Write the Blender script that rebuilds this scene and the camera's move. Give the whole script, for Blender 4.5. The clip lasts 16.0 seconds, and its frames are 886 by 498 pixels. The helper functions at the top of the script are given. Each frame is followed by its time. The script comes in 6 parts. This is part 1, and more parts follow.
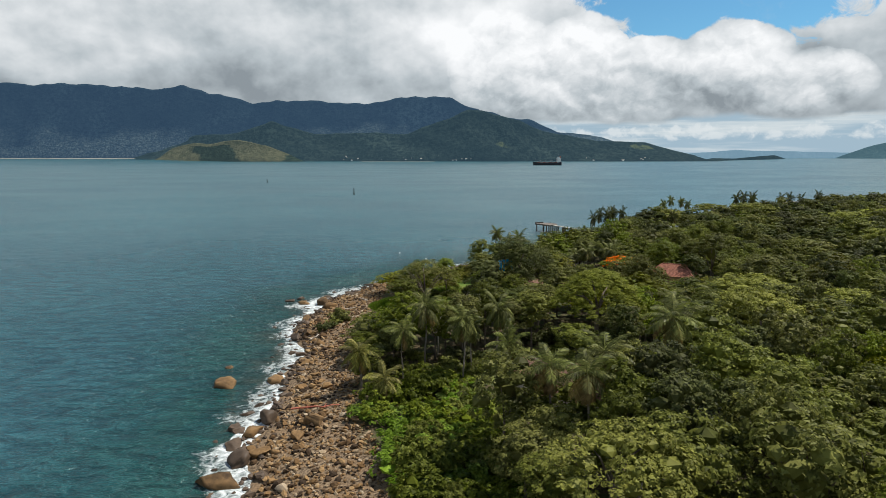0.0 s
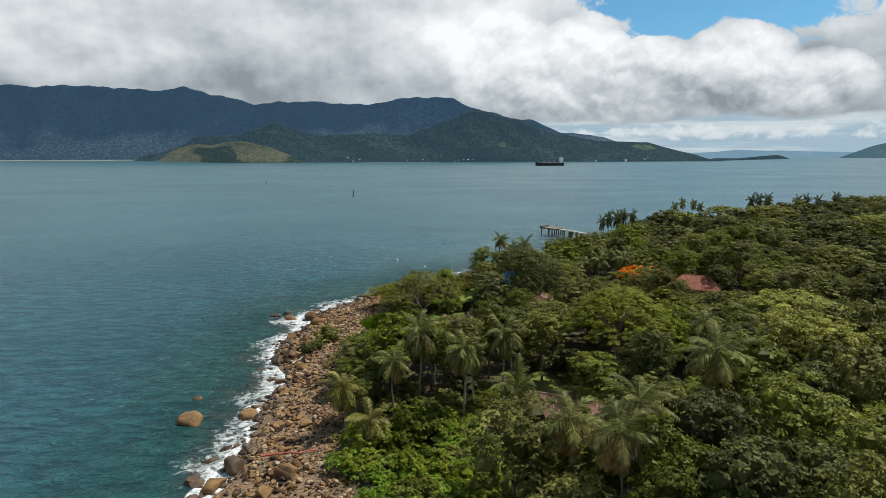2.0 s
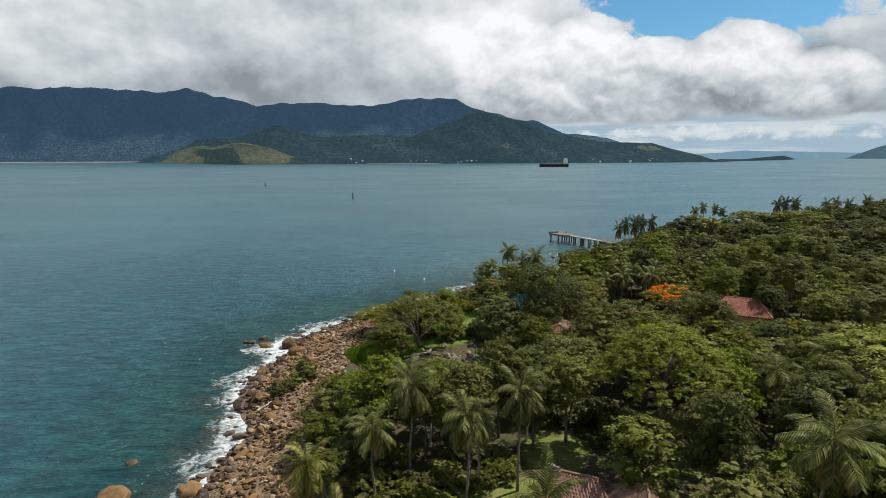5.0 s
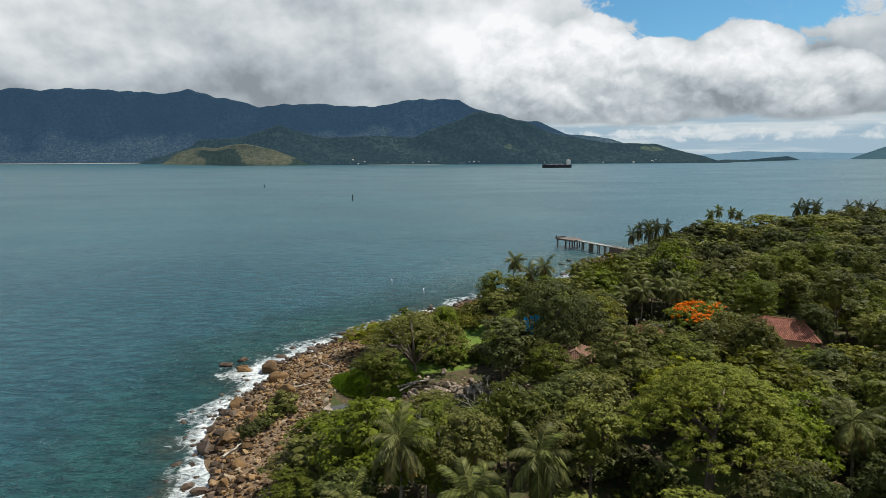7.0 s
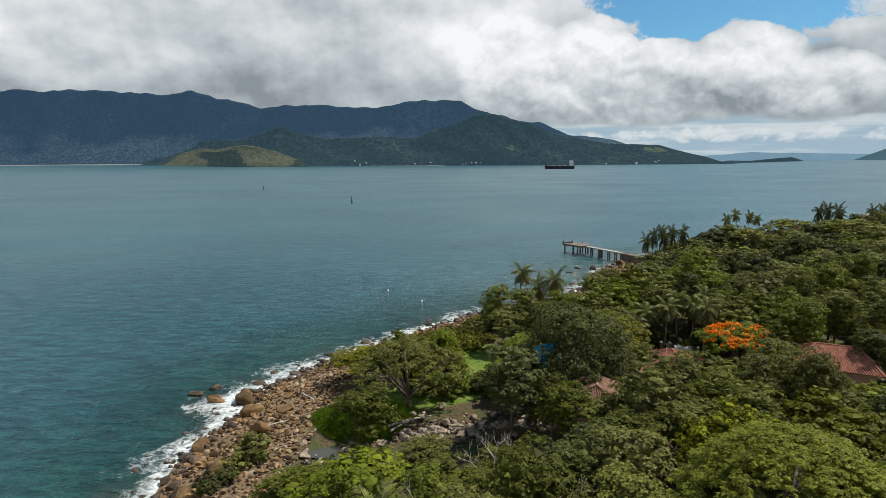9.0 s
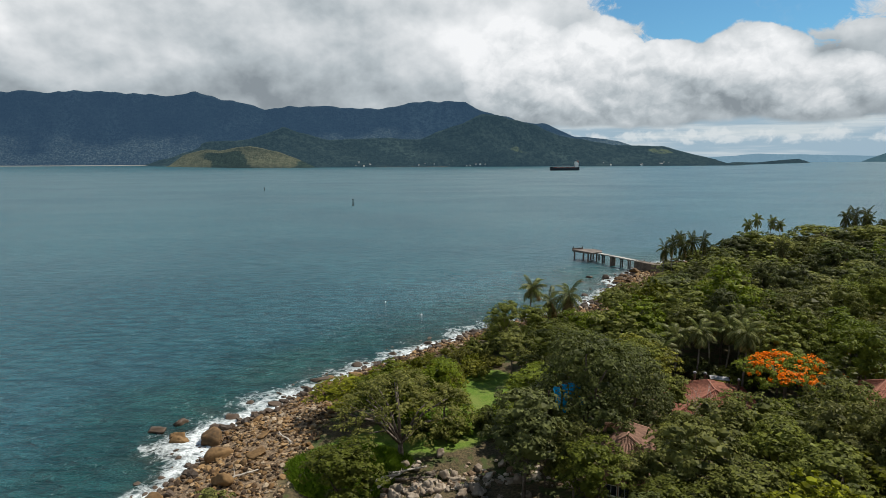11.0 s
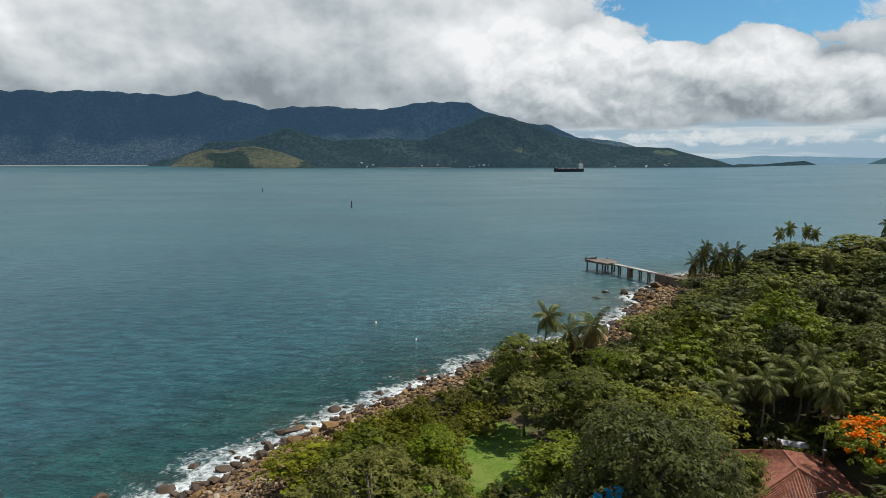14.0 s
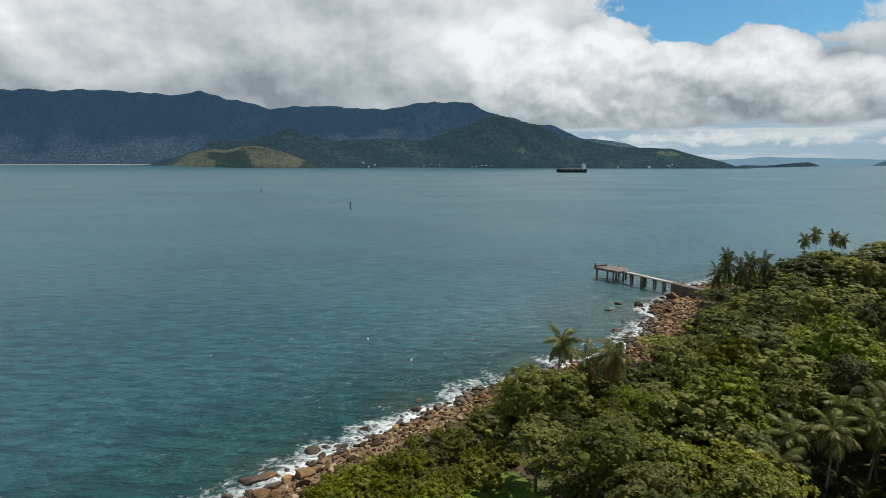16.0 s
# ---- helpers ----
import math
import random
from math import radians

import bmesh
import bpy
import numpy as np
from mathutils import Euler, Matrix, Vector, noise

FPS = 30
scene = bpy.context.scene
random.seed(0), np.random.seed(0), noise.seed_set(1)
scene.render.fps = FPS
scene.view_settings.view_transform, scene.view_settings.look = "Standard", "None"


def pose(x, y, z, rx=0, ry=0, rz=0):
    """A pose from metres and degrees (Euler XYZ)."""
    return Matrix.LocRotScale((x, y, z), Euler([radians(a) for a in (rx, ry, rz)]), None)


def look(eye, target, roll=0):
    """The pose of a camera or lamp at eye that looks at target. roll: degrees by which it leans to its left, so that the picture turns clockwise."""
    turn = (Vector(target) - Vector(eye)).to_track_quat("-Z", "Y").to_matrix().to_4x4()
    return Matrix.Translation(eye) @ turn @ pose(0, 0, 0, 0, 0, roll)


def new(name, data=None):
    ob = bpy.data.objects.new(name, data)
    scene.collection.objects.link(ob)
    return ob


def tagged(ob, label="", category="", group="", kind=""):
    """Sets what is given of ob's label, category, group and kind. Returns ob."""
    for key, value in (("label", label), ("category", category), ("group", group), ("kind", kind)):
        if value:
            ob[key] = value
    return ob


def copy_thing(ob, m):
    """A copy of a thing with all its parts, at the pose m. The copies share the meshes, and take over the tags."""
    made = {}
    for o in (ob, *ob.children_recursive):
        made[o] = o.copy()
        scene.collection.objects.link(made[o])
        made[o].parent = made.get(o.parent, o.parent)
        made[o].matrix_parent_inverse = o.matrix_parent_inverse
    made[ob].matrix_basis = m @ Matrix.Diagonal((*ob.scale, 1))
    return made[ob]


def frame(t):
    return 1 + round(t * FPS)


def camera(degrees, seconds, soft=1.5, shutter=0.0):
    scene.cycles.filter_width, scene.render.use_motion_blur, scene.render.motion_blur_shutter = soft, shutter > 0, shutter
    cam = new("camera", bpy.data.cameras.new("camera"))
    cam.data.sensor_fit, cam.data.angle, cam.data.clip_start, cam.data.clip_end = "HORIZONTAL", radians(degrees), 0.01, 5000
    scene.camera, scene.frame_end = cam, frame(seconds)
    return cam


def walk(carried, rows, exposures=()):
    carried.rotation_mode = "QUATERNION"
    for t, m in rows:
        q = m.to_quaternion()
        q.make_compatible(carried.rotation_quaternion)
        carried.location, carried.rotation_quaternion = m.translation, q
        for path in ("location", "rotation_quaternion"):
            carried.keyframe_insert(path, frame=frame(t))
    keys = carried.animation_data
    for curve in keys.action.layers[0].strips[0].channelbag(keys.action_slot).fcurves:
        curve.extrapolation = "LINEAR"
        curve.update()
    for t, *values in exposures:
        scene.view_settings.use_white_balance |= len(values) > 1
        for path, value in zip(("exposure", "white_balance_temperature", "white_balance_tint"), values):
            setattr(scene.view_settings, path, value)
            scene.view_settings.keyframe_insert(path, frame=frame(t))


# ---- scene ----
cam = camera(72.8, 16.0, soft=0.65)
METRES, EYE, TILT, LEAN, TURN = 117.0, 41.2, -8.85, 0.0, 0.0
ROWS = [
    (0.0, 0.0, 0.0, 0.0, 0.0, 0.0, 0.0),
    (0.5, 0.0025, 0.031, 0.0051, 0.05, 0.01, 0.04),
    (1.0, 0.0041, 0.0618, 0.0101, 0.1, 0.03, 0.08),
    (1.5, 0.0056, 0.0926, 0.0149, 0.17, 0.05, 0.11),
    (2.0, 0.0067, 0.1231, 0.0198, 0.21, 0.06, 0.13),
    (2.5, 0.0079, 0.1537, 0.0246, 0.26, 0.08, 0.14),
    (3.0, 0.009, 0.1841, 0.0294, 0.32, 0.11, 0.17),
    (3.5, 0.0101, 0.2147, 0.0341, 0.38, 0.13, 0.19),
    (4.0, 0.0111, 0.2456, 0.0386, 0.43, 0.15, 0.18),
    (6.5, 0.0159, 0.4004, 0.0625, 0.72, 0.24, 0.2),
    (7.0, 0.0167, 0.4312, 0.0674, 0.77, 0.27, 0.2),
    (7.5, 0.0177, 0.4624, 0.0722, 0.82, 0.3, 0.17),
    (8.0, 0.0185, 0.4933, 0.0772, 0.88, 0.33, 0.19),
    (8.5, 0.0195, 0.5243, 0.0818, 0.94, 0.37, 0.19),
    (9.0, 0.0203, 0.5548, 0.0868, 0.98, 0.38, 0.2),
    (11.5, 0.0248, 0.7098, 0.1107, 1.43, 0.52, 0.04),
    (12.0, 0.0258, 0.7408, 0.1157, 1.46, 0.53, 0.01),
    (12.5, 0.0267, 0.7721, 0.1206, 1.5, 0.55, -0.02),
    (13.0, 0.0273, 0.8031, 0.1256, 1.52, 0.56, -0.07),
    (13.5, 0.028, 0.8338, 0.1304, 1.55, 0.58, -0.11),
    (14.0, 0.0286, 0.8647, 0.1351, 1.65, 0.58, -0.17),
    (14.5, 0.0293, 0.8958, 0.1397, 1.74, 0.6, -0.21),
    (15.0, 0.0301, 0.9273, 0.1442, 1.77, 0.59, -0.26),
    (15.5, 0.0306, 0.9576, 0.1491, 1.79, 0.59, -0.35),
    (16.0, 0.0312, 0.9875, 0.1542, 1.83, 0.6, -0.37),
]
walk(cam, [(t, pose(0, 0, EYE, TILT, LEAN, TURN) @ pose(METRES * x, METRES * y, METRES * z, 90 + pitch, roll, yaw)) for t, x, y, z, yaw, pitch, roll in ROWS], exposures=[(0.0, 0.31), (16.0, 0.2)])

# ---------------------------------------------------------------- world and sun
SUN_AZ, SUN_EL = 62.0, 57.0          # degrees from the flight's direction towards the land, and above the horizon
sun_dir = Vector((math.sin(radians(SUN_AZ)) * math.cos(radians(SUN_EL)), math.cos(radians(SUN_AZ)) * math.cos(radians(SUN_EL)), math.sin(radians(SUN_EL))))
sun = new("sun", bpy.data.lights.new("sun", "SUN"))
sun.data.energy, sun.data.angle, sun.data.color = 5.0, radians(0.6), (1.0, 0.95, 0.86)
sun.matrix_world = look((0, 0, 300), Vector((0, 0, 300)) - sun_dir)


class Nodes:
    """Short ways to write a node tree."""

    def __init__(self, tree):
        self.tree = tree
        tree.nodes.clear()

    def add(self, kind, ins=(), **props):
        node = self.tree.nodes.new(kind)
        for key, value in props.items():
            setattr(node, key, value)
        for key, value in dict(ins).items():
            self.put(node.inputs[key], value)
        return node

    def put(self, socket, value):
        if isinstance(value, bpy.types.NodeSocket):
            self.tree.links.new(value, socket)
        elif isinstance(value, tuple) and len(value) == 3 and socket.type == "RGBA":
            socket.default_value = (*value, 1)
        else:
            socket.default_value = value

    def math(self, op, a, b=0.0, c=0.0, clamp=False):
        return self.add("ShaderNodeMath", {0: a, 1: b, 2: c}, operation=op, use_clamp=clamp).outputs[0]

    def span(self, v, a, b, lo=0.0, hi=1.0, kind="SMOOTHSTEP"):
        return self.add("ShaderNodeMapRange", {"Value": v, "From Min": a, "From Max": b, "To Min": lo, "To Max": hi}, interpolation_type=kind).outputs[0]

    def mix(self, f, a, b, blend="MIX"):
        node = self.add("ShaderNodeMix", data_type="RGBA", blend_type=blend)
        self.put(node.inputs[0], f), self.put(node.inputs[6], a), self.put(node.inputs[7], b)
        return node.outputs[2]

    def noise(self, vector, scale, detail=4.0, rough=0.55, distort=0.0):
        return self.add("ShaderNodeTexNoise", {"Vector": vector, "Scale": scale, "Detail": detail, "Roughness": rough, "Distortion": distort}).outputs[0]

    def vec(self, x, y, z):
        return self.add("ShaderNodeCombineXYZ", {0: x, 1: y, 2: z}).outputs[0]

    def ramp(self, f, stops, kind="LINEAR"):
        node = self.add("ShaderNodeValToRGB", {0: f})
        node.color_ramp.interpolation = kind
        els = node.color_ramp.elements
        while len(els) < len(stops):
            els.new(0.5)
        for el, (p, c) in zip(els, stops):
            el.position, el.color = p, (*(c if isinstance(c, tuple) else (c, c, c)), 1)
        return node.outputs[0]


world = bpy.data.worlds.new("sky")
scene.world = world
world.use_nodes = True
n = Nodes(world.node_tree)
way = n.add("ShaderNodeTexCoord").outputs["Generated"]
xyz = n.add("ShaderNodeSeparateXYZ", {0: way}).outputs
az = n.math("MULTIPLY", n.math("ARCTAN2", xyz[0], xyz[1]), 57.2958)
el = n.math("MULTIPLY", n.math("ARCSINE", xyz[2]), 57.2958)
plane = n.vec(az, n.math("MULTIPLY", el, 1.3), 0.0)


def shifted(v, x, y):
    return n.add("ShaderNodeVectorMath", {0: v, 1: (x, y, 0.0)}, operation="ADD").outputs[0]


def lumps(v, scale, detail):
    """Heaped cloud: rounded heads, smaller ones on the larger."""
    cells = n.add("ShaderNodeTexVoronoi", {"Vector": v, "Scale": scale, "Detail": detail, "Roughness": 0.5, "Lacunarity": 2.2, "Smoothness": 0.7}, feature="SMOOTH_F1", normalize=True).outputs["Distance"]
    return n.math("SUBTRACT", 1.0, cells)


def blot(a, e, ra, re, amount=1.0):
    """A soft oval round that azimuth and height."""
    q = n.math("ADD", n.math("POWER", n.math("DIVIDE", n.math("SUBTRACT", az, a), ra), 2.0), n.math("POWER", n.math("DIVIDE", n.math("SUBTRACT", el, e), re), 2.0))
    return n.math("MULTIPLY", n.math("POWER", 2.718, n.math("MULTIPLY", q, -1.0)), amount)


def total(*parts):
    out = parts[0]
    for p in parts[1:]:
        out = n.math("ADD", out, p)
    return out


def bent_by(v, scale, amount):
    colour = n.add("ShaderNodeTexNoise", {"Vector": v, "Scale": scale, "Detail": 4.0, "Roughness": 0.6}).outputs["Color"]
    push = n.add("ShaderNodeVectorMath", {0: n.add("ShaderNodeVectorMath", {0: colour, 1: (0.5, 0.5, 0.5)}, operation="SUBTRACT").outputs[0], "Scale": amount}, operation="SCALE").outputs[0]
    return n.add("ShaderNodeVectorMath", {0: v, 1: push}, operation="ADD").outputs[0]


bent = bent_by(plane, 0.3, 2.2)
heads = lumps(bent, 0.19, 4.0)
heads_lit = lumps(shifted(bent, 0.4, 0.95), 0.19, 4.0)
relief = n.math("SUBTRACT", heads, heads_lit)
drift = n.noise(bent_by(plane, 0.1, 3.4), 0.13, 5.0, 0.48)
drift_lit = n.noise(bent_by(shifted(plane, 0.6, 1.6), 0.1, 3.4), 0.13, 5.0, 0.48)
soft = n.noise(plane, 0.45, 6.0, 0.6, 0.6)


def oval(a, e, ra, re):
    """Distance from the middle of an oval, 1 at its rim."""
    return n.math("SQRT", n.math("ADD", n.math("POWER", n.math("DIVIDE", n.math("SUBTRACT", az, a), ra), 2.0), n.math("POWER", n.math("DIVIDE", n.math("SUBTRACT", el, e), re), 2.0)))


# a hole of blue sky high over the channel, with heaped cloud in front of its lower edge
hole = n.math("ADD", oval(23.2, 14.6, 11.2, 6.4), n.math("MULTIPLY", n.math("SUBTRACT", soft, 0.5), 1.1))
back_cover = n.span(hole, 0.86, 1.06)
bank = n.math("MINIMUM", oval(12.2, 7.2, 4.6, 5.0), n.math("MINIMUM", oval(25.0, 6.4, 5.2, 4.1), n.math("MINIMUM", oval(18.6, 6.6, 5.0, 3.3), n.math("MINIMUM", oval(6.0, 7.5, 5.0, 5.0), oval(30.5, 5.6, 4.2, 2.6)))))
bank = n.math("SUBTRACT", bank, n.math("MULTIPLY", n.math("SUBTRACT", heads, 0.62), 0.85))
front = n.span(bank, 0.97, 1.03, 1.0, 0.0)
front_soft = n.span(bank, 0.55, 1.12, 1.0, 0.0)
cover = n.math("MAXIMUM", back_cover, front)
wisps = n.math("MULTIPLY", n.span(n.noise(bent_by(plane, 0.2, 3.0), 0.35, 6.0, 0.6), 0.56, 0.8, 0.0, 0.16), 1.0)
# overhead the cloud breaks up into open blue sky
open_sky = n.span(n.math("ADD", el, n.math("MULTIPLY", n.math("SUBTRACT", drift, 0.5), 40.0)), 32.0, 44.0)
cover = n.math("MULTIPLY", cover, n.math("SUBTRACT", 1.0, n.math("MULTIPLY", open_sky, 0.92)))
cover = n.math("MAXIMUM", cover, wisps)
# light: bright tops, grey bellies, a dark base where the cloud sits on the ridge
deck = n.span(n.math("ADD", el, n.math("MULTIPLY", n.math("SUBTRACT", drift, 0.5), 5.0)), 4.2, 10.5, 0.43, 0.66)
deck = total(deck, blot(3.0, 10.5, 7.0, 4.4, 0.32), blot(-28.5, 7.4, 5.0, 1.8, 0.12), blot(-34.0, 11.0, 6.0, 2.5, 0.16), blot(-20.0, 10.5, 7.0, 1.8, -0.08), blot(-12.0, 6.6, 9.0, 1.5, -0.09), blot(-24.0, 5.4, 9.0, 1.1, -0.06), blot(33.0, 9.0, 5.0, 4.0, -0.02))
deck = total(deck, n.math("MULTIPLY", n.math("SUBTRACT", drift, drift_lit), 0.95), n.math("MULTIPLY", relief, 0.42), n.math("MULTIPLY", n.math("SUBTRACT", soft, 0.5), 0.10))
heap = n.span(n.math("ADD", el, n.math("MULTIPLY", n.math("SUBTRACT", heads, 0.6), 5.0)), 3.2, 9.0, 0.40, 0.90)
heap = total(heap, n.math("MULTIPLY", relief, 1.7), n.span(bank, 0.62, 1.0, 0.0, 0.2), blot(21.0, 6.3, 3.6, 1.6, -0.16), blot(13.5, 6.0, 4.0, 1.3, -0.08))
base = n.mix(n.math("MULTIPLY", front_soft, front), n.vec(deck, deck, deck), n.vec(heap, heap, heap))
base = n.math("MINIMUM", n.math("MAXIMUM", base, 0.31), 0.99)
tint = n.ramp(base, [(0.0, (0.0, 0.0, 0.0)), (0.2, (0.165, 0.20, 0.23)), (0.55, (0.48, 0.535, 0.57)), (1.0, (0.97, 0.985, 1.0))])
# the clear strip of hazy air under the cloud, with thin layers in it
strip_tex = n.noise(n.vec(n.math("MULTIPLY", az, 0.05), n.math("MULTIPLY", el, 0.7), 3.0), 1.6, 5.0, 0.55)
low_heaps = n.math("MULTIPLY", n.span(n.math("ADD", lumps(bent, 0.75, 3.0), blot(22.0, 1.9, 30.0, 1.1, 0.35)), 0.95, 1.12), n.span(el, 0.9, 1.6))
strip_col = n.mix(n.span(strip_tex, 0.42, 0.68), (0.36, 0.49, 0.59), (0.64, 0.71, 0.74))
strip_col = n.mix(n.math("MULTIPLY", low_heaps, 0.75), strip_col, (0.74, 0.79, 0.81))
strip = n.math("MULTIPLY", n.span(n.math("ADD", el, n.math("MULTIPLY", n.math("SUBTRACT", heads, 0.6), 2.4)), 3.1, 3.7, 1.0, 0.0), n.span(az, 2.0, 12.0))
cloud = n.mix(strip, tint, strip_col)
sky = n.add("ShaderNodeTexSky", sky_type="NISHITA", sun_disc=False, sun_elevation=radians(SUN_EL), sun_rotation=radians(SUN_AZ), altitude=40.0, air_density=1.0, dust_density=0.25, ozone_density=2.0)
clear = n.add("ShaderNodeBackground", {"Color": n.mix(1.0, sky.outputs[0], (0.58, 1.0, 1.12), "MULTIPLY"), "Strength": 0.074})
thick = n.add("ShaderNodeBackground", {"Color": cloud, "Strength": 0.81})
both = n.add("ShaderNodeMixShader", {0: n.math("MAXIMUM", cover, strip), 1: clear.outputs[0], 2: thick.outputs[0]})
n.add("ShaderNodeOutputWorld", {"Surface": both.outputs[0]})


# ---------------------------------------------------------------- materials
def material(name):
    m = bpy.data.materials.new(name)
    m.use_nodes = True
    return m, Nodes(m.node_tree)


def finish(k, colour, rough=0.7, bump=None, strength=0.3, distance=0.1, metal=0.0, spec=0.4):
    bsdf = k.add("ShaderNodeBsdfPrincipled", {"Base Color": colour, "Roughness": rough, "Metallic": metal, "Specular IOR Level": spec})
    if bump is not None:
        k.put(bsdf.inputs["Normal"], k.add("ShaderNodeBump", {"Height": bump, "Strength": strength, "Distance": distance}).outputs[0])
    k.add("ShaderNodeOutputMaterial", {"Surface": bsdf.outputs[0]})
    return bsdf


def speckled(name, dark, light, scale=3.0, rough=0.75, metal=0.0, bump=0.3, spec=0.35, random_by=""):
    """A worn surface: two scales of noise between two colours, with fine relief."""
    m, k = material(name)
    place = k.add("ShaderNodeTexCoord").outputs["Object"]
    coarse, fine = k.noise(place, scale * 0.25, 3.0), k.noise(place, scale * 2.2, 5.0, 0.65)
    f = k.math("ADD", k.math("MULTIPLY", coarse, 0.55), k.math("MULTIPLY", fine, 0.45))
    f = k.span(f, 0.33, 0.67)
    if random_by == "object":
        f = k.math("ADD", k.math("MULTIPLY", f, 0.55), k.math("MULTIPLY", k.add("ShaderNodeObjectInfo").outputs["Random"], 0.5))
    elif random_by == "island":
        f = k.math("ADD", k.math("MULTIPLY", f, 0.45), k.math("MULTIPLY", k.add("ShaderNodeNewGeometry").outputs["Random Per Island"], 0.6))
    finish(k, k.mix(f, dark, light), rough, fine, bump, 0.05, metal, spec)
    return m


def leafage(name, dark, light, glow, rough=0.5, through_light=0.3):
    """Leaves: every leaf and every tree has a shade of its own, and some light comes through."""
    m, k = material(name)
    r = k.add("ShaderNodeNewGeometry").outputs["Random Per Island"]
    o = k.math("FRACT", k.math("ADD", k.add("ShaderNodeObjectInfo").outputs["Random"], k.add("ShaderNodeAttribute", attribute_name="tone").outputs["Fac"]))
    place = k.add("ShaderNodeTexCoord").outputs["Object"]
    patch = k.noise(place, 0.45, 2.0)
    f = k.math("ADD", k.math("MULTIPLY", r, 0.62), k.math("MULTIPLY", k.math("SUBTRACT", patch, 0.3), 0.8), clamp=True)
    colour = k.mix(f, dark, light)
    tone = k.add("ShaderNodeHueSaturation", {"Hue": k.span(o, 0.0, 1.0, 0.490, 0.516, "LINEAR"), "Saturation": k.span(o, 0.0, 1.0, 0.98, 1.18, "LINEAR"), "Value": k.span(k.math("FRACT", k.math("MULTIPLY", o, 7.31)), 0.0, 1.0, 0.62, 1.38, "LINEAR"), "Color": colour}).outputs[0]
    bsdf = k.add("ShaderNodeBsdfPrincipled", {"Base Color": tone, "Roughness": rough, "Specular IOR Level": 0.06})
    lucent = k.add("ShaderNodeBsdfTranslucent", {"Color": k.mix(0.5, tone, glow)})
    both = k.add("ShaderNodeMixShader", {0: through_light, 1: bsdf.outputs[0], 2: lucent.outputs[0]})
    k.add("ShaderNodeOutputMaterial", {"Surface": both.outputs[0]})
    return m


LEAF = {
    "deep": leafage("leaf_deep_green", (0.015, 0.019, 0.00812), (0.138, 0.151, 0.0497), (0.108, 0.133, 0.0333)),
    "mid": leafage("leaf_mid_green", (0.0221, 0.0262, 0.00812), (0.212, 0.216, 0.0614), (0.158, 0.184, 0.0333)),
    "bright": leafage("leaf_bright_green", (0.0244, 0.031, 0.00596), (0.22, 0.247, 0.0468), (0.165, 0.216, 0.028)),
    "yellow": leafage("leaf_yellow_green", (0.0235, 0.0242, 0.00409), (0.224, 0.222, 0.0354), (0.142, 0.154, 0.0192)),
    "olive": leafage("leaf_olive", (0.0263, 0.0283, 0.00833), (0.222, 0.228, 0.0613), (0.151, 0.17, 0.0333)),
    "umbrella": leafage("leaf_umbrella", (0.0586, 0.0642, 0.0147), (0.298, 0.305, 0.0703), (0.2, 0.233, 0.0362)),
    "palm": leafage("palm_leaf", (0.031, 0.0371, 0.0151), (0.237, 0.242, 0.0867), (0.167, 0.199, 0.0536), 0.4),
    "palm_dark": leafage("palm_leaf_dark", (0.0119, 0.0143, 0.0058), (0.126, 0.129, 0.0463), (0.0874, 0.104, 0.028), 0.5),
    "palm_old": leafage("palm_leaf_old", (0.13, 0.09, 0.04), (0.34, 0.245, 0.11), (0.134, 0.095, 0.032), 0.6),
    "palm_yellow": leafage("palm_leaf_yellow", (0.0583, 0.0631, 0.0203), (0.361, 0.328, 0.109), (0.25, 0.26, 0.0699), 0.4),
    "flower": leafage("orange_flower", (0.45, 0.085, 0.014), (0.68, 0.2, 0.03), (0.6, 0.16, 0.03)),
    "grass": leafage("grass_blade", (0.0365, 0.0617, 0.0106), (0.242, 0.333, 0.061), (0.215, 0.294, 0.0433)),
}
BARK = speckled("bark", (0.06, 0.045, 0.033), (0.19, 0.155, 0.125), 4.0, 0.9)
PALM_BARK = speckled("palm_bark", (0.10, 0.085, 0.07), (0.27, 0.235, 0.195), 5.0, 0.9)
DEAD_WOOD = speckled("dead_wood", (0.26, 0.22, 0.18), (0.5, 0.45, 0.38), 5.0, 0.85)


def rubble(name, stops, rough=0.88):
    """Stones of mixed kinds: each takes its own colour, mottled and pitted."""
    m, k = material(name)
    place = k.add("ShaderNodeTexCoord").outputs["Object"]
    fine, wide = k.noise(place, 4.0, 5.0, 0.65), k.noise(place, 0.09, 3.0)
    own = k.math("ADD", k.math("MULTIPLY", k.add("ShaderNodeNewGeometry").outputs["Random Per Island"], 0.72), k.math("MULTIPLY", k.math("ADD", k.math("MULTIPLY", wide, 0.6), k.math("MULTIPLY", fine, 0.4)), 0.5))
    finish(k, k.ramp(k.math("SUBTRACT", own, 0.1), stops), rough, fine, 0.6, 0.06, spec=0.2)
    return m


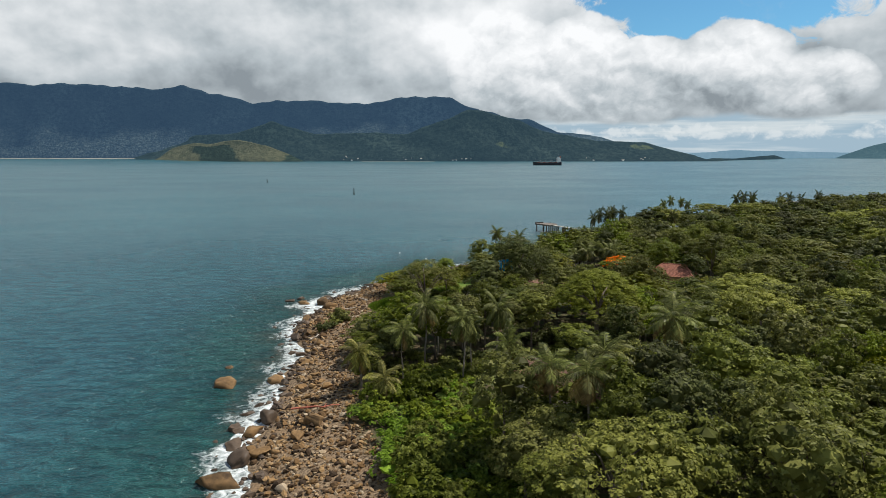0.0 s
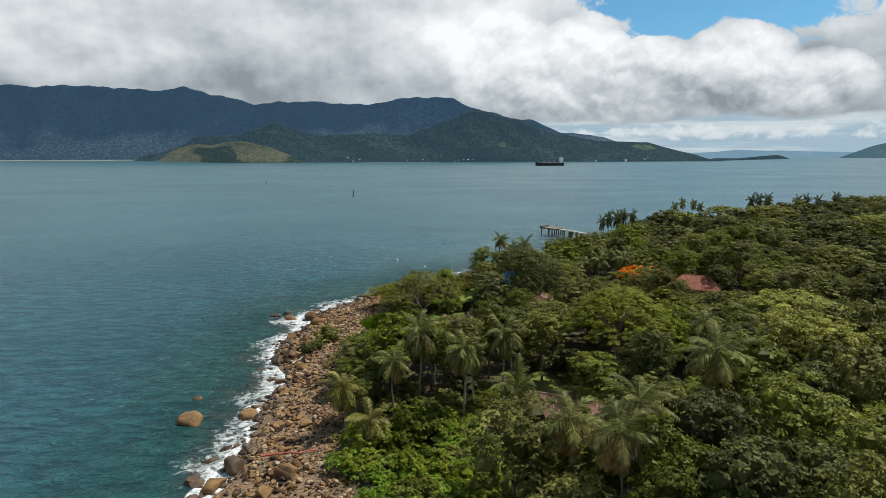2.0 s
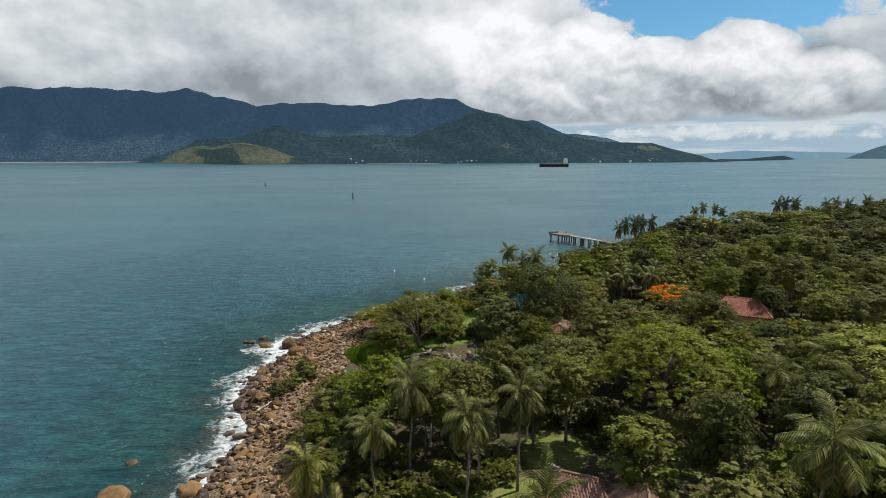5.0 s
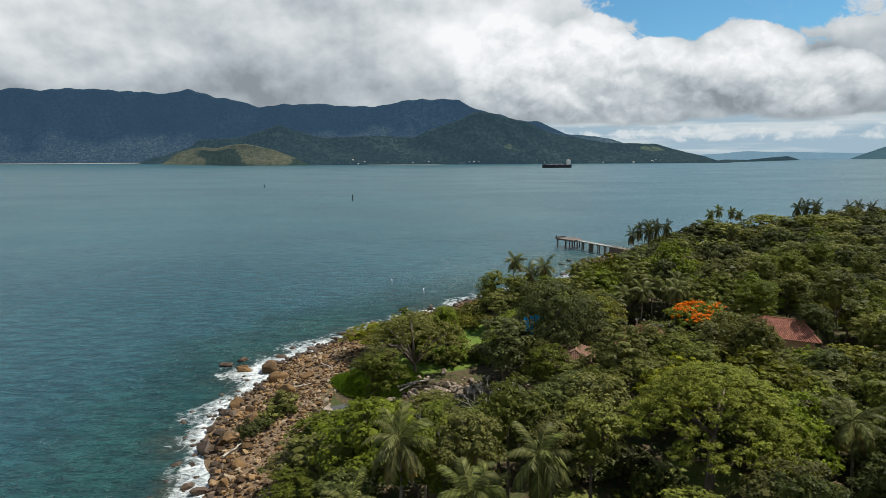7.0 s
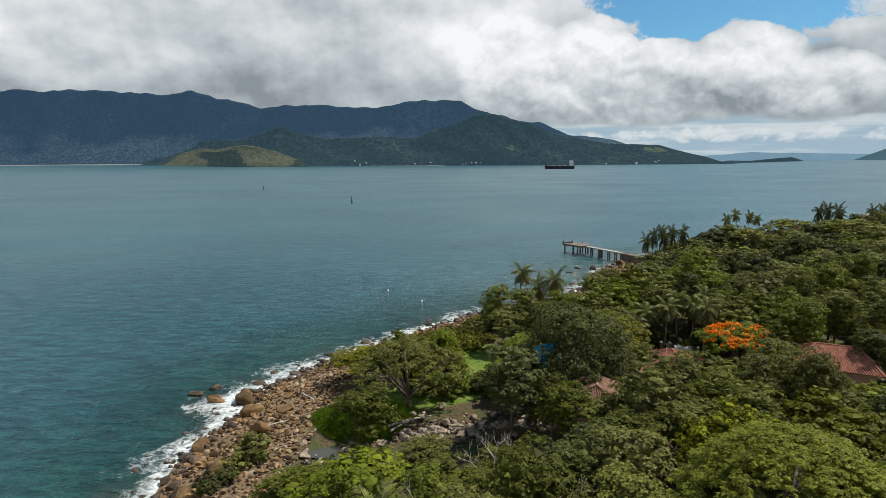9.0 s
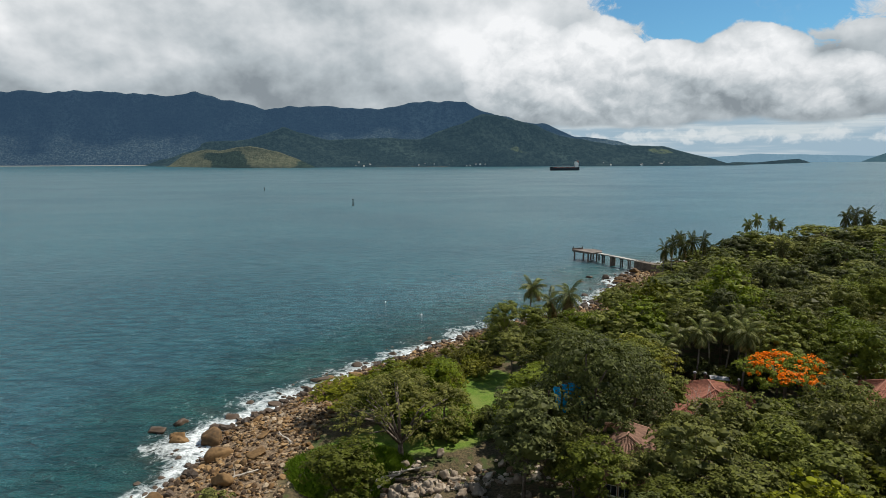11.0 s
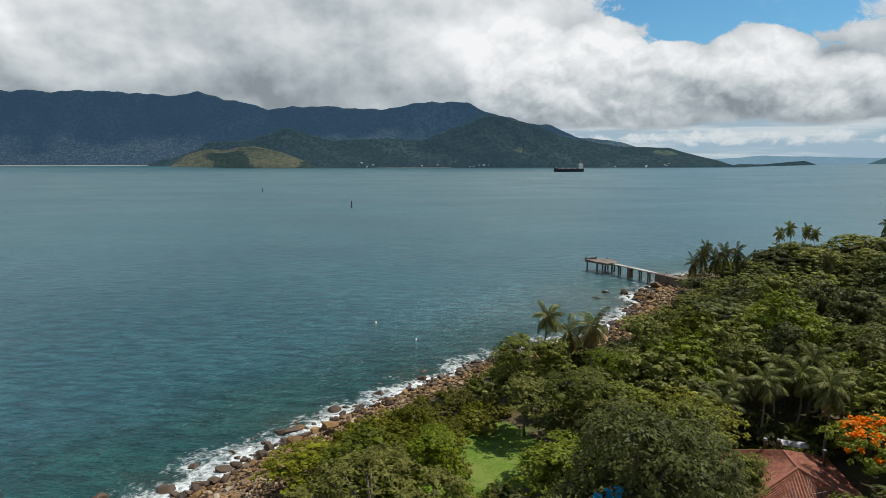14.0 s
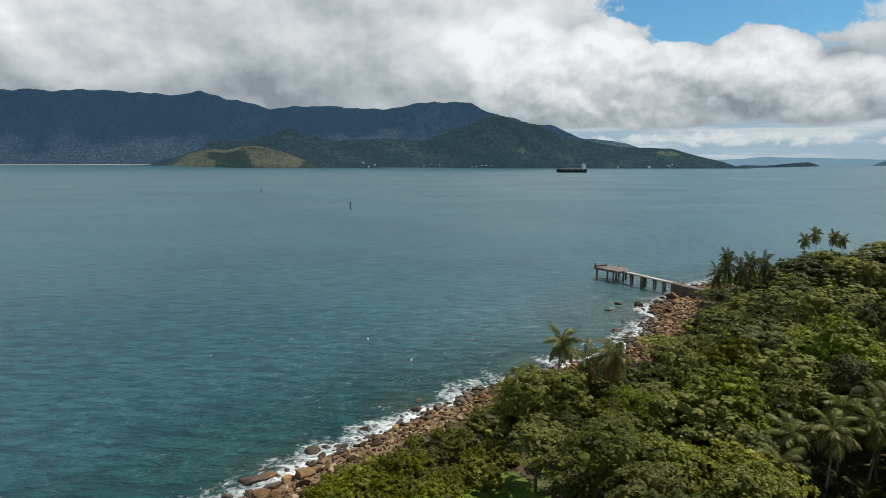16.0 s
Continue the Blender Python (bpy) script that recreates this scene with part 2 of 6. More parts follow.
ROCK = rubble("dry_rock", [(0.0, (0.018, 0.012, 0.008)), (0.3, (0.046, 0.028, 0.015)), (0.5, (0.145, 0.082, 0.034)), (0.7, (0.25, 0.155, 0.07)), (0.86, (0.30, 0.235, 0.16)), (1.0, (0.42, 0.37, 0.30))])
PALE_RUBBLE = rubble("pale_rubble", [(0.0, (0.05, 0.035, 0.022)), (0.35, (0.15, 0.10, 0.06)), (0.6, (0.26, 0.20, 0.14)), (1.0, (0.46, 0.41, 0.34))])
BOULDER = speckled("boulder_rock", (0.030, 0.019, 0.010), (0.26, 0.152, 0.064), 1.5, 0.85, 0.0, 0.7, 0.25, "object")
PALE_ROCK = speckled("pale_rock", (0.13, 0.095, 0.065), (0.38, 0.32, 0.25), 1.1, 0.85, 0.0, 0.5, 0.25, "object")
WET_ROCK = speckled("wet_rock", (0.022, 0.017, 0.013), (0.11, 0.075, 0.05), 1.2, 0.55, 0.0, 0.6, 0.18, "island")
CONCRETE = speckled("weathered_concrete", (0.21, 0.19, 0.165), (0.46, 0.43, 0.38), 1.6, 0.9)
RUST = speckled("stained_concrete", (0.06, 0.05, 0.042), (0.19, 0.155, 0.13), 1.6, 0.9)
MASONRY = speckled("dark_masonry", (0.06, 0.047, 0.036), (0.19, 0.15, 0.115), 1.4, 0.9)
TILE = speckled("clay_tile", (0.13, 0.047, 0.03), (0.34, 0.135, 0.085), 1.2, 0.85, 0.0, 0.4, 0.3, "island")
TILE_OLD = speckled("old_clay_tile", (0.13, 0.072, 0.05), (0.33, 0.19, 0.13), 1.2, 0.88, 0.0, 0.4, 0.3, "island")
SHIP_PAINT = speckled("cream_ship_paint", (0.3, 0.28, 0.24), (0.45, 0.42, 0.37), 0.1, 0.8)
PLASTER = speckled("plaster", (0.5, 0.42, 0.34), (0.74, 0.66, 0.56), 0.9, 0.9)
PINK_PLASTER = speckled("pink_plaster", (0.45, 0.25, 0.19), (0.62, 0.4, 0.31), 0.9, 0.9)
WHITE_PAINT = speckled("white_paint", (0.62, 0.61, 0.58), (0.82, 0.81, 0.79), 0.9, 0.6)
DARK_WOOD = speckled("dark_timber", (0.035, 0.025, 0.018), (0.12, 0.085, 0.06), 3.0, 0.8)
GREY_METAL = speckled("grey_sheet", (0.13, 0.13, 0.13), (0.3, 0.3, 0.3), 1.2, 0.5)
BLUE_CLOTH = speckled("blue_tarpaulin", (0.0, 0.11, 0.24), (0.01, 0.25, 0.44), 1.2, 0.7, 0.0, 0.3, 0.12)
RED_WOOD = speckled("red_painted_wood", (0.2, 0.05, 0.03), (0.42, 0.13, 0.085), 2.0, 0.8)
HULL = speckled("dark_hull", (0.012, 0.016, 0.022), (0.035, 0.04, 0.05), 0.05, 0.6)
DECK_RED = speckled("deck_red", (0.22, 0.07, 0.05), (0.34, 0.14, 0.10), 0.08, 0.8)
BUOY_PAINT = speckled("dark_buoy_paint", (0.02, 0.025, 0.022), (0.06, 0.065, 0.055), 1.0, 0.6)
GLASS, k = material("window_glass")
finish(k, (0.02, 0.025, 0.03), 0.08, spec=0.6)
POOL, k = material("still_water")
finish(k, k.mix(k.noise(k.add("ShaderNodeTexCoord").outputs["Object"], 0.4), (0.02, 0.022, 0.018), (0.045, 0.045, 0.035)), 0.06, k.noise(k.add("ShaderNodeTexCoord").outputs["Object"], 2.0), 0.1, 0.05, 0.0, 0.5)


def ground_material():
    m, k = material("ground")
    place = k.add("ShaderNodeTexCoord").outputs["Object"]
    lawn = k.add("ShaderNodeAttribute", attribute_name="lawn").outputs["Fac"]
    inland = k.add("ShaderNodeAttribute", attribute_name="inland").outputs["Fac"]
    fine, mid, wide = k.noise(place, 3.0, 6.0, 0.65), k.noise(place, 0.5, 4.0), k.noise(place, 0.08, 3.0)
    gravel = k.mix(k.span(fine, 0.35, 0.65), (0.04, 0.027, 0.017), (0.23, 0.165, 0.105))
    gravel = k.mix(k.span(mid, 0.45, 0.65, 0.0, 0.6), gravel, (0.22, 0.14, 0.078))
    litter = k.mix(k.span(fine, 0.3, 0.7), (0.035, 0.03, 0.016), (0.12, 0.09, 0.05))
    litter = k.mix(k.span(mid, 0.45, 0.6, 0.0, 0.8), litter, (0.045, 0.065, 0.018))
    grass = k.mix(k.span(fine, 0.3, 0.7), (0.055, 0.105, 0.012), (0.11, 0.175, 0.022))
    dry = k.add("ShaderNodeAttribute", attribute_name="parched").outputs["Fac"]
    grass = k.mix(k.math("MULTIPLY", dry, k.span(mid, 0.3, 0.7, 0.45, 0.95)), grass, k.mix(k.span(fine, 0.3, 0.7), (0.085, 0.085, 0.022), (0.17, 0.16, 0.05)))
    grass = k.mix(k.span(k.math("ADD", k.math("MULTIPLY", mid, 0.6), k.math("MULTIPLY", wide, 0.4)), 0.45, 0.65, 0.0, 0.55), grass, (0.17, 0.18, 0.05))
    soil = k.mix(k.span(inland, 0.3, 0.7), gravel, litter)
    finish(k, k.mix(k.span(k.math("ADD", lawn, k.math("MULTIPLY", k.math("SUBTRACT", mid, 0.5), 0.5)), 0.35, 0.6), soil, grass), 0.95, fine, 0.6, 0.15, spec=0.15)
    return m


def water_material():
    m, k = material("sea_water")
    place = k.add("ShaderNodeTexCoord").outputs["Object"]
    shore = k.add("ShaderNodeAttribute", attribute_name="offshore").outputs["Fac"]      # metres from the dry edge
    flow = k.add("ShaderNodeMapping", {"Vector": place, "Rotation": (0, 0, radians(24)), "Scale": (0.55, 1.5, 1.0)}).outputs[0]
    swell, chop, ripple = k.noise(flow, 0.09, 2.0, 0.5, 0.4), k.noise(flow, 0.30, 4.0, 0.6, 0.5), k.noise(flow, 1.3, 3.0, 0.6)
    wide = k.noise(place, 0.006, 3.0)
    height = k.math("ADD", k.math("MULTIPLY", swell, 0.9), k.math("ADD", k.math("MULTIPLY", chop, 2.1), k.math("MULTIPLY", ripple, 0.6)))
    out = k.add("ShaderNodeVectorMath", {0: place, 1: (0.0, 120.0, 0.0)}, operation="DISTANCE").outputs["Value"]
    calm = k.span(out, 20.0, 300.0, kind="SMOOTHERSTEP")      # the open channel lies smoother than the lee of the shore
    gusts = k.noise(k.add("ShaderNodeMapping", {"Vector": place, "Scale": (0.35, 1.0, 1.0)}).outputs[0], 0.011, 4.0, 0.6, 0.5)
    bump = k.add("ShaderNodeBump", {"Height": height, "Strength": k.span(calm, 0.0, 1.0, 1.0, 0.42, "LINEAR"), "Distance": 1.1}).outputs[0]
    deep = k.mix(k.span(wide, 0.35, 0.65), (0.017, 0.065, 0.084), (0.023, 0.081, 0.1))
    green = k.mix(k.span(k.noise(place, 0.05, 3.0), 0.4, 0.6), (0.007, 0.042, 0.045), (0.012, 0.054, 0.052))
    stony = k.mix(k.span(k.noise(place, 0.22, 4.0, 0.6), 0.42, 0.6), (0.014, 0.035, 0.032), (0.045, 0.045, 0.03))
    near = k.math("ADD", shore, k.math("MULTIPLY", k.math("SUBTRACT", k.noise(place, 0.045, 3.0), 0.5), 26.0))
    colour = k.mix(k.span(near, 9.0, 42.0), green, deep)
    # wave light put into the base colour: crests paler, troughs darker
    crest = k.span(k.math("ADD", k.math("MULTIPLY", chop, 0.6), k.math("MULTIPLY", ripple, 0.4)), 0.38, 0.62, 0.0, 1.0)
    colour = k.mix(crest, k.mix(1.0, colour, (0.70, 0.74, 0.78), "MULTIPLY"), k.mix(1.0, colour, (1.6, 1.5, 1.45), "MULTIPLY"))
    colour = k.mix(k.span(k.math("ADD", near, 3.0), 2.0, 14.0, 0.75, 0.0), colour, stony)
    # foam: torn streaks where the swell breaks on the stones
    lace = k.noise(place, 0.5, 8.0, 0.72, 1.4)
    tongues = k.noise(place, 0.11, 3.0, 0.5, 0.6)
    reach = k.math("ADD", k.math("MULTIPLY", k.math("SUBTRACT", tongues, 0.40), 30.0), 4.6)
    band = k.span(k.math("DIVIDE", shore, k.math("MAXIMUM", reach, 0.6)), 0.0, 1.2, 0.46, 0.0, "LINEAR")
    foam = k.span(k.math("ADD", lace, band), 0.7, 1.08)
    foam = k.math("MULTIPLY", foam, k.span(shore, 17.0, 11.0))
    colour = k.mix(foam, colour, (0.72, 0.76, 0.76))
    k_rough = k.math("ADD", k.math("ADD", k.span(calm, 0.0, 1.0, 0.15, 0.32, "LINEAR"), k.span(gusts, 0.35, 0.65, -0.02, 0.04)), k.math("MULTIPLY", foam, 0.6))
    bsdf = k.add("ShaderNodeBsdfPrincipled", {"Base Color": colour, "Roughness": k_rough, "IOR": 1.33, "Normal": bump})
    k.add("ShaderNodeOutputMaterial", {"Surface": bsdf.outputs[0]})
    return m


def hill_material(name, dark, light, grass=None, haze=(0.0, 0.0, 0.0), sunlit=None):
    """Far woods: crowns as fine lumps, darker patches, painted sun, and the blue of miles of air as a glow."""
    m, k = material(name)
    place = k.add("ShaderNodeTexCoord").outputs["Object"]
    crowns, broad_patches = k.noise(place, 0.035, 5.0, 0.7), k.noise(place, 0.004, 4.0, 0.6)
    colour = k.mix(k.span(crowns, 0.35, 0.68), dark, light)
    colour = k.mix(k.span(broad_patches, 0.4, 0.62, 0.0, 0.5), colour, dark)
    # scattered sun patches painted into the woods as lighter colour
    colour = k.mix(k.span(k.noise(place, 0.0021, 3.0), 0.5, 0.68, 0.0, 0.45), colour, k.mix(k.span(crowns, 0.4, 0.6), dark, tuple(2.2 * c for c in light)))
    if sunlit:      # sun through cloud gaps, painted as paler colour on the lower slopes
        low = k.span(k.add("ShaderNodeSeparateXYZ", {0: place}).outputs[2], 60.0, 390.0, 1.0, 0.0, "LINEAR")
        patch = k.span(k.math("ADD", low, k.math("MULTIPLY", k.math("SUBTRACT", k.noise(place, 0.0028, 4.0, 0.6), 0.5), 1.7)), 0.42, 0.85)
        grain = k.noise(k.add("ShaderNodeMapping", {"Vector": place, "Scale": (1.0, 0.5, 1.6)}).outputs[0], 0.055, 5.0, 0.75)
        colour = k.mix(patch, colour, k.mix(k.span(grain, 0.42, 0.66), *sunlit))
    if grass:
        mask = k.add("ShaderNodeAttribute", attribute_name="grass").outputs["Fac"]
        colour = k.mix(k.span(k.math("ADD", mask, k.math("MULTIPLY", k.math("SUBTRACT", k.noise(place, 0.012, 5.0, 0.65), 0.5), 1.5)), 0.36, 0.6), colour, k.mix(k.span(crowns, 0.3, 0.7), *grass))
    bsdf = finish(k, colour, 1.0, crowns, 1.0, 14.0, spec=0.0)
    # air haze put in as an even blue glow of the slopes
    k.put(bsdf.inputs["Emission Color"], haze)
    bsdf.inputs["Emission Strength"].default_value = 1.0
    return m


# ---------------------------------------------------------------- building helpers
def mesh_of(name, verts, faces, mats=(), slots=None, smooth=False):
    me = bpy.data.meshes.new(name)
    me.from_pydata([tuple(map(float, v)) for v in verts] if not isinstance(verts, np.ndarray) else verts.tolist(), [], faces if isinstance(faces, list) else faces.tolist())
    for m in mats if isinstance(mats, (list, tuple)) else [mats]:
        me.materials.append(m)
    if slots is not None:
        me.polygons.foreach_set("material_index", np.asarray(slots, dtype=np.int32))
    if smooth:
        me.polygons.foreach_set("use_smooth", np.ones(len(me.polygons), dtype=bool))
    me.update()
    return me


def thing(name, label, category, group="", kind="", at=None):
    ob = tagged(new(name), label, category, group, kind)
    ob.empty_display_size = 0.3
    if at is not None:
        ob.matrix_basis = at
    return ob


def part(name, source, mat, parent, label="", at=None):
    """One mesh object under a thing or a part. source: a bmesh or a mesh."""
    if isinstance(source, bmesh.types.BMesh):
        me = bpy.data.meshes.new(name)
        source.to_mesh(me)
        source.free()
    else:
        me = source
    if mat is not None and not me.materials:
        me.materials.append(mat)
    ob = new(name, me)
    ob.parent = parent
    if at is not None:
        ob.matrix_basis = at
    return tagged(ob, label)


def box(bm, x0, y0, z0, x1, y1, z1, bevel=0.0):
    made = bmesh.ops.create_cube(bm, size=1.0, matrix=Matrix.LocRotScale(((x0 + x1) / 2, (y0 + y1) / 2, (z0 + z1) / 2), None, (abs(x1 - x0), abs(y1 - y0), abs(z1 - z0))))
    if bevel:
        edges = list({e for v in made["verts"] for e in v.link_edges})
        bmesh.ops.bevel(bm, geom=edges, offset=bevel, segments=1, affect="EDGES")
    return bm


def boxed(*args, bevel=0.02):
    return box(bmesh.new(), *args, bevel=bevel)


def tube(points, radii, sides=7):
    """Vertices and faces of a tapered, bent rod through the points."""
    verts, faces, points = [], [], [Vector(p) for p in points]
    for i, p in enumerate(points):
        axis = (points[min(i + 1, len(points) - 1)] - points[max(i - 1, 0)]).normalized()
        side = axis.orthogonal().normalized()
        other = axis.cross(side)
        for j in range(sides):
            a = 2 * math.pi * j / sides
            verts.append(p + (side * math.cos(a) + other * math.sin(a)) * radii[i])
    for i in range(len(points) - 1):
        for j in range(sides):
            a, b = i * sides + j, i * sides + (j + 1) % sides
            faces.append((a, b, b + sides, a + sides))
    top = len(points) * sides - sides
    faces.append(tuple(range(top, top + sides)))
    faces.append(tuple(reversed(range(sides))))
    return verts, faces


def joined(pieces):
    verts, faces = [], []
    for v, f in pieces:
        base = len(verts)
        verts += list(v)
        faces += [tuple(i + base for i in q) for q in f]
    return verts, faces


# ---------------------------------------------------------------- plan of the shore
WATERLINE = [(20, -400), (4, -120), (-8, -20), (-18, 35), (-24.2, 67), (-27, 78.6), (-28.3, 90.6), (-28.2, 101), (-30, 115), (-29.4, 124), (-34, 131.4), (-36, 143), (-33, 156.3), (-34, 164),
             (-31, 172), (-26.5, 180.5), (-21.5, 188), (-15, 196), (-8, 206), (0, 214), (8.5, 221.5), (15, 228), (22, 232.5), (39, 246), (47.8, 259.5), (57, 283), (68.5, 300.4), (84, 319), (110, 336), (150, 352), (205, 385), (290, 415), (450, 440), (900, 470)]
GREENLINE = [(30, -400), (18, -120), (10, -20), (3, 35), (-3.8, 63.5), (-10.2, 76), (-15, 89), (-17, 115), (-19.6, 136), (-19, 152), (-18, 168), (-16, 180), (-8, 193.5), (0, 202), (7.5, 210), (18, 216), (28, 224.5), (43.5, 237),
             (54, 253), (62, 269), (72, 289), (86, 306), (112, 322), (150, 340), (205, 372), (290, 402), (450, 425), (900, 450)]
CLOSE = [(900, -400)]


def inside(poly, x, y):
    """Which of the points lie within the polygon."""
    res = np.zeros(x.shape, dtype=bool)
    px, py = np.array(poly, dtype=float).T
    for i in range(len(px)):
        x0, y0, x1, y1 = px[i - 1], py[i - 1], px[i], py[i]
        cross = (y0 > y) != (y1 > y)
        with np.errstate(divide="ignore", invalid="ignore"):
            res ^= cross & (x < (x1 - x0) * (y - y0) / (y1 - y0 + 1e-12) + x0)
    return res


def distance(line, x, y):
    best = np.full(x.shape, 1e9)
    for (x0, y0), (x1, y1) in zip(line, line[1:]):
        dx, dy = x1 - x0, y1 - y0
        u = np.clip(((x - x0) * dx + (y - y0) * dy) / (dx * dx + dy * dy), 0, 1)
        best = np.minimum(best, np.hypot(x - x0 - u * dx, y - y0 - u * dy))
    return best


def wobble(x, y, size, seed=0.0):
    """Cheap smooth unevenness, about -1 to 1."""
    a, b = x / size + seed, y / size - seed * 1.7
    return (np.sin(a * 1.3 + 1.7 * np.sin(b * 0.9 + seed)) + np.sin(b * 1.7 + 1.3 * np.sin(a * 1.1)) + 0.6 * np.sin(a * 2.9 + b * 2.3)) / 2.6


def inland_of(x, y):
    """Metres from the waterline: plus on land, minus in the sea."""
    x, y = np.atleast_1d(np.asarray(x, float)), np.atleast_1d(np.asarray(y, float))
    d = distance(WATERLINE, x, y)
    return np.where(inside(WATERLINE + CLOSE, x, y), d, -d) + 1.1 * wobble(x, y, 4.0) * np.clip(1.5 - d / 30, 0, 1)


def green_of(x, y):
    x, y = np.atleast_1d(np.asarray(x, float)), np.atleast_1d(np.asarray(y, float))
    d = distance(GREENLINE, x, y)
    return np.where(inside(GREENLINE + CLOSE, x, y), d, -d)


LAWNS = [(-1, 163, 8, 7), (-11, 154, 6, 6), (15.5, 110.5, 4, 5), (30, 118, 6, 4), (4, 92, 2.2, 7), (8.3, 178, 5.5, 9), (37, 105, 6, 4), (8, 101, 4, 3)]
STREAM = [(-16, 141), (-9, 145), (-3, 147.5), (4, 150), (12, 151), (22, 148)]


def height_of(x, y):
    s = inland_of(x, y)
    x, y = np.atleast_1d(np.asarray(x, float)), np.atleast_1d(np.asarray(y, float))
    z = np.where(s < 0, np.maximum(0.22 * s, -9.0), np.interp(s, [0, 6, 14, 30, 70, 200, 600], [0, 1.1, 2.2, 2.9, 3.7, 7.5, 14]))
    z = z + np.where(s > 8, 0.25 * wobble(x, y, 5.0, 2.0), 0.12 * wobble(x, y, 2.5, 2.0))
    return z - np.clip(1.6 - 0.45 * distance(STREAM, x, y), 0, 1.0) * np.clip(s / 8, 0, 1)


def ground_z(x, y):
    return float(height_of(x, y)[0])


def axis_steps(lo, hi, step, far):
    """Even steps from lo to hi, then ever wider ones out to far."""
    mid = list(np.arange(lo, hi + step, step))
    out, d = [], step
    while mid[-1] + sum(out) < far:
        d *= 1.35
        out.append(d)
    right = list(mid[-1] + np.cumsum(out))
    left = list(mid[0] - np.cumsum(out))
    return np.array(left[::-1] + mid + right)


def sheet(name, xs, ys, z_of, mat):
    gx, gy = np.meshgrid(xs, ys)
    x, y = gx.ravel(), gy.ravel()
    nx, ny = len(xs), len(ys)
    i = (np.arange(ny - 1)[:, None] * nx + np.arange(nx - 1)[None, :]).ravel()
    me = mesh_of(name, np.stack([x, y, z_of(x, y)], 1), np.stack([i, i + 1, i + nx + 1, i + nx], 1), mat, smooth=True)
    return me, x, y


def attribute(me, name, values):
    a = me.attributes.new(name, "FLOAT", "POINT")
    a.data.foreach_set("value", np.asarray(values, dtype=np.float32))


me, x, y = sheet("ground", axis_steps(-70, 240, 2.5, 5200), axis_steps(30, 400, 2.5, 5200), height_of, ground_material())
lawn = np.zeros(len(x))
for cx, cy, rx, ry in LAWNS:
    lawn = np.maximum(lawn, np.clip(1.6 - np.hypot((x - cx) / rx, (y - cy) / ry), 0, 1))
attribute(me, "lawn", lawn)
attribute(me, "parched", np.clip((128 - y) / 8, 0, 1))      # the garden lawn is drier than those by the stream
attribute(me, "inland", np.clip(0.5 + green_of(x, y) / 8, 0, 1))
tagged(new("ground", me), "stony shore, leaf litter and mown lawns rising from the sea", "ground", kind="structure")

def sea_level(x, y):
    """Level, but for the lift of the far bays either side of the headland, towards the horizon."""
    away = np.clip((np.hypot(x, y) - 3000) / 1400, 0, 1)
    side = np.clip((-1650 - x) / 400, 0, 1) + np.clip((x - 1950) / 400, 0, 1)
    return 17.0 * away ** 2 * (3 - 2 * away) * side


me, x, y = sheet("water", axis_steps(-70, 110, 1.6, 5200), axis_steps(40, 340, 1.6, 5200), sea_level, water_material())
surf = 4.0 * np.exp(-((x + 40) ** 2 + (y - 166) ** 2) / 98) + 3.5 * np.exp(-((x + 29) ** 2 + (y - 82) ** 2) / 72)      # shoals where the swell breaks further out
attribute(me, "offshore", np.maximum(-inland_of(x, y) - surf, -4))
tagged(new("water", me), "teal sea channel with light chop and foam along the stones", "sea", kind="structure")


# ---------------------------------------------------------------- the far shore
def ridge(name, profile, y_top, depth, mat, label, bumps=0.22, seed=1.0, grass=None):
    """A wooded range: its crest follows the profile, spurs and valleys run down to the water in front."""
    px, pz = np.array(profile, float).T
    xs = np.linspace(px[0], px[-1], int((px[-1] - px[0]) / 22) + 2)
    vs = np.concatenate([np.linspace(0, 1, 34), [1.06, 1.2]])
    gx, gv = np.meshgrid(xs, vs)
    x, v = gx.ravel(), gv.ravel()
    crest = np.interp(x, px, pz)
    crest = crest + 0.028 * np.maximum(crest, 0) * (wobble(x, 0 * x, 70, seed) + 0.25 * wobble(x, 0 * x, 25, seed + 3))
    y = y_top - depth * (1 - v)
    spur = np.abs(wobble(x + 0.8 * y, y * 0.7, 190, seed)) + 0.4 * np.abs(wobble(x - 0.5 * y, y, 75, seed + 5))
    rise = np.clip(v, 0, 1) ** 0.9
    z = crest * rise * (1 - bumps * 1.6 * spur * np.sin(np.pi * np.clip(v, 0, 1)) ** 0.8)
    z = np.where(v > 1, crest * (1 - 1.5 * (v - 1)), z) - np.where(v <= 0, 3, 0)
    nx, ny = len(xs), len(vs)
    i = (np.arange(ny - 1)[:, None] * nx + np.arange(nx - 1)[None, :]).ravel()
    me = mesh_of(name, np.stack([x, y, z], 1), np.stack([i, i + 1, i + nx + 1, i + nx], 1), mat, smooth=True)
    if grass is not None:
        attribute(me, "grass", grass(x, v, z))
    return tagged(new(name, me), label, "mountains", kind="structure")


# haze is a glow standing for distance; sunlit holds the painted sunshine colours
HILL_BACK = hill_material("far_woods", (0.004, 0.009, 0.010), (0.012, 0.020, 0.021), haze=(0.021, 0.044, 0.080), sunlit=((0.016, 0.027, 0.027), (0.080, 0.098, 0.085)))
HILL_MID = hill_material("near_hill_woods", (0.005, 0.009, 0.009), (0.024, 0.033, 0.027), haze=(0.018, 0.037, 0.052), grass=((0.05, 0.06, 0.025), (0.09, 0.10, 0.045)))
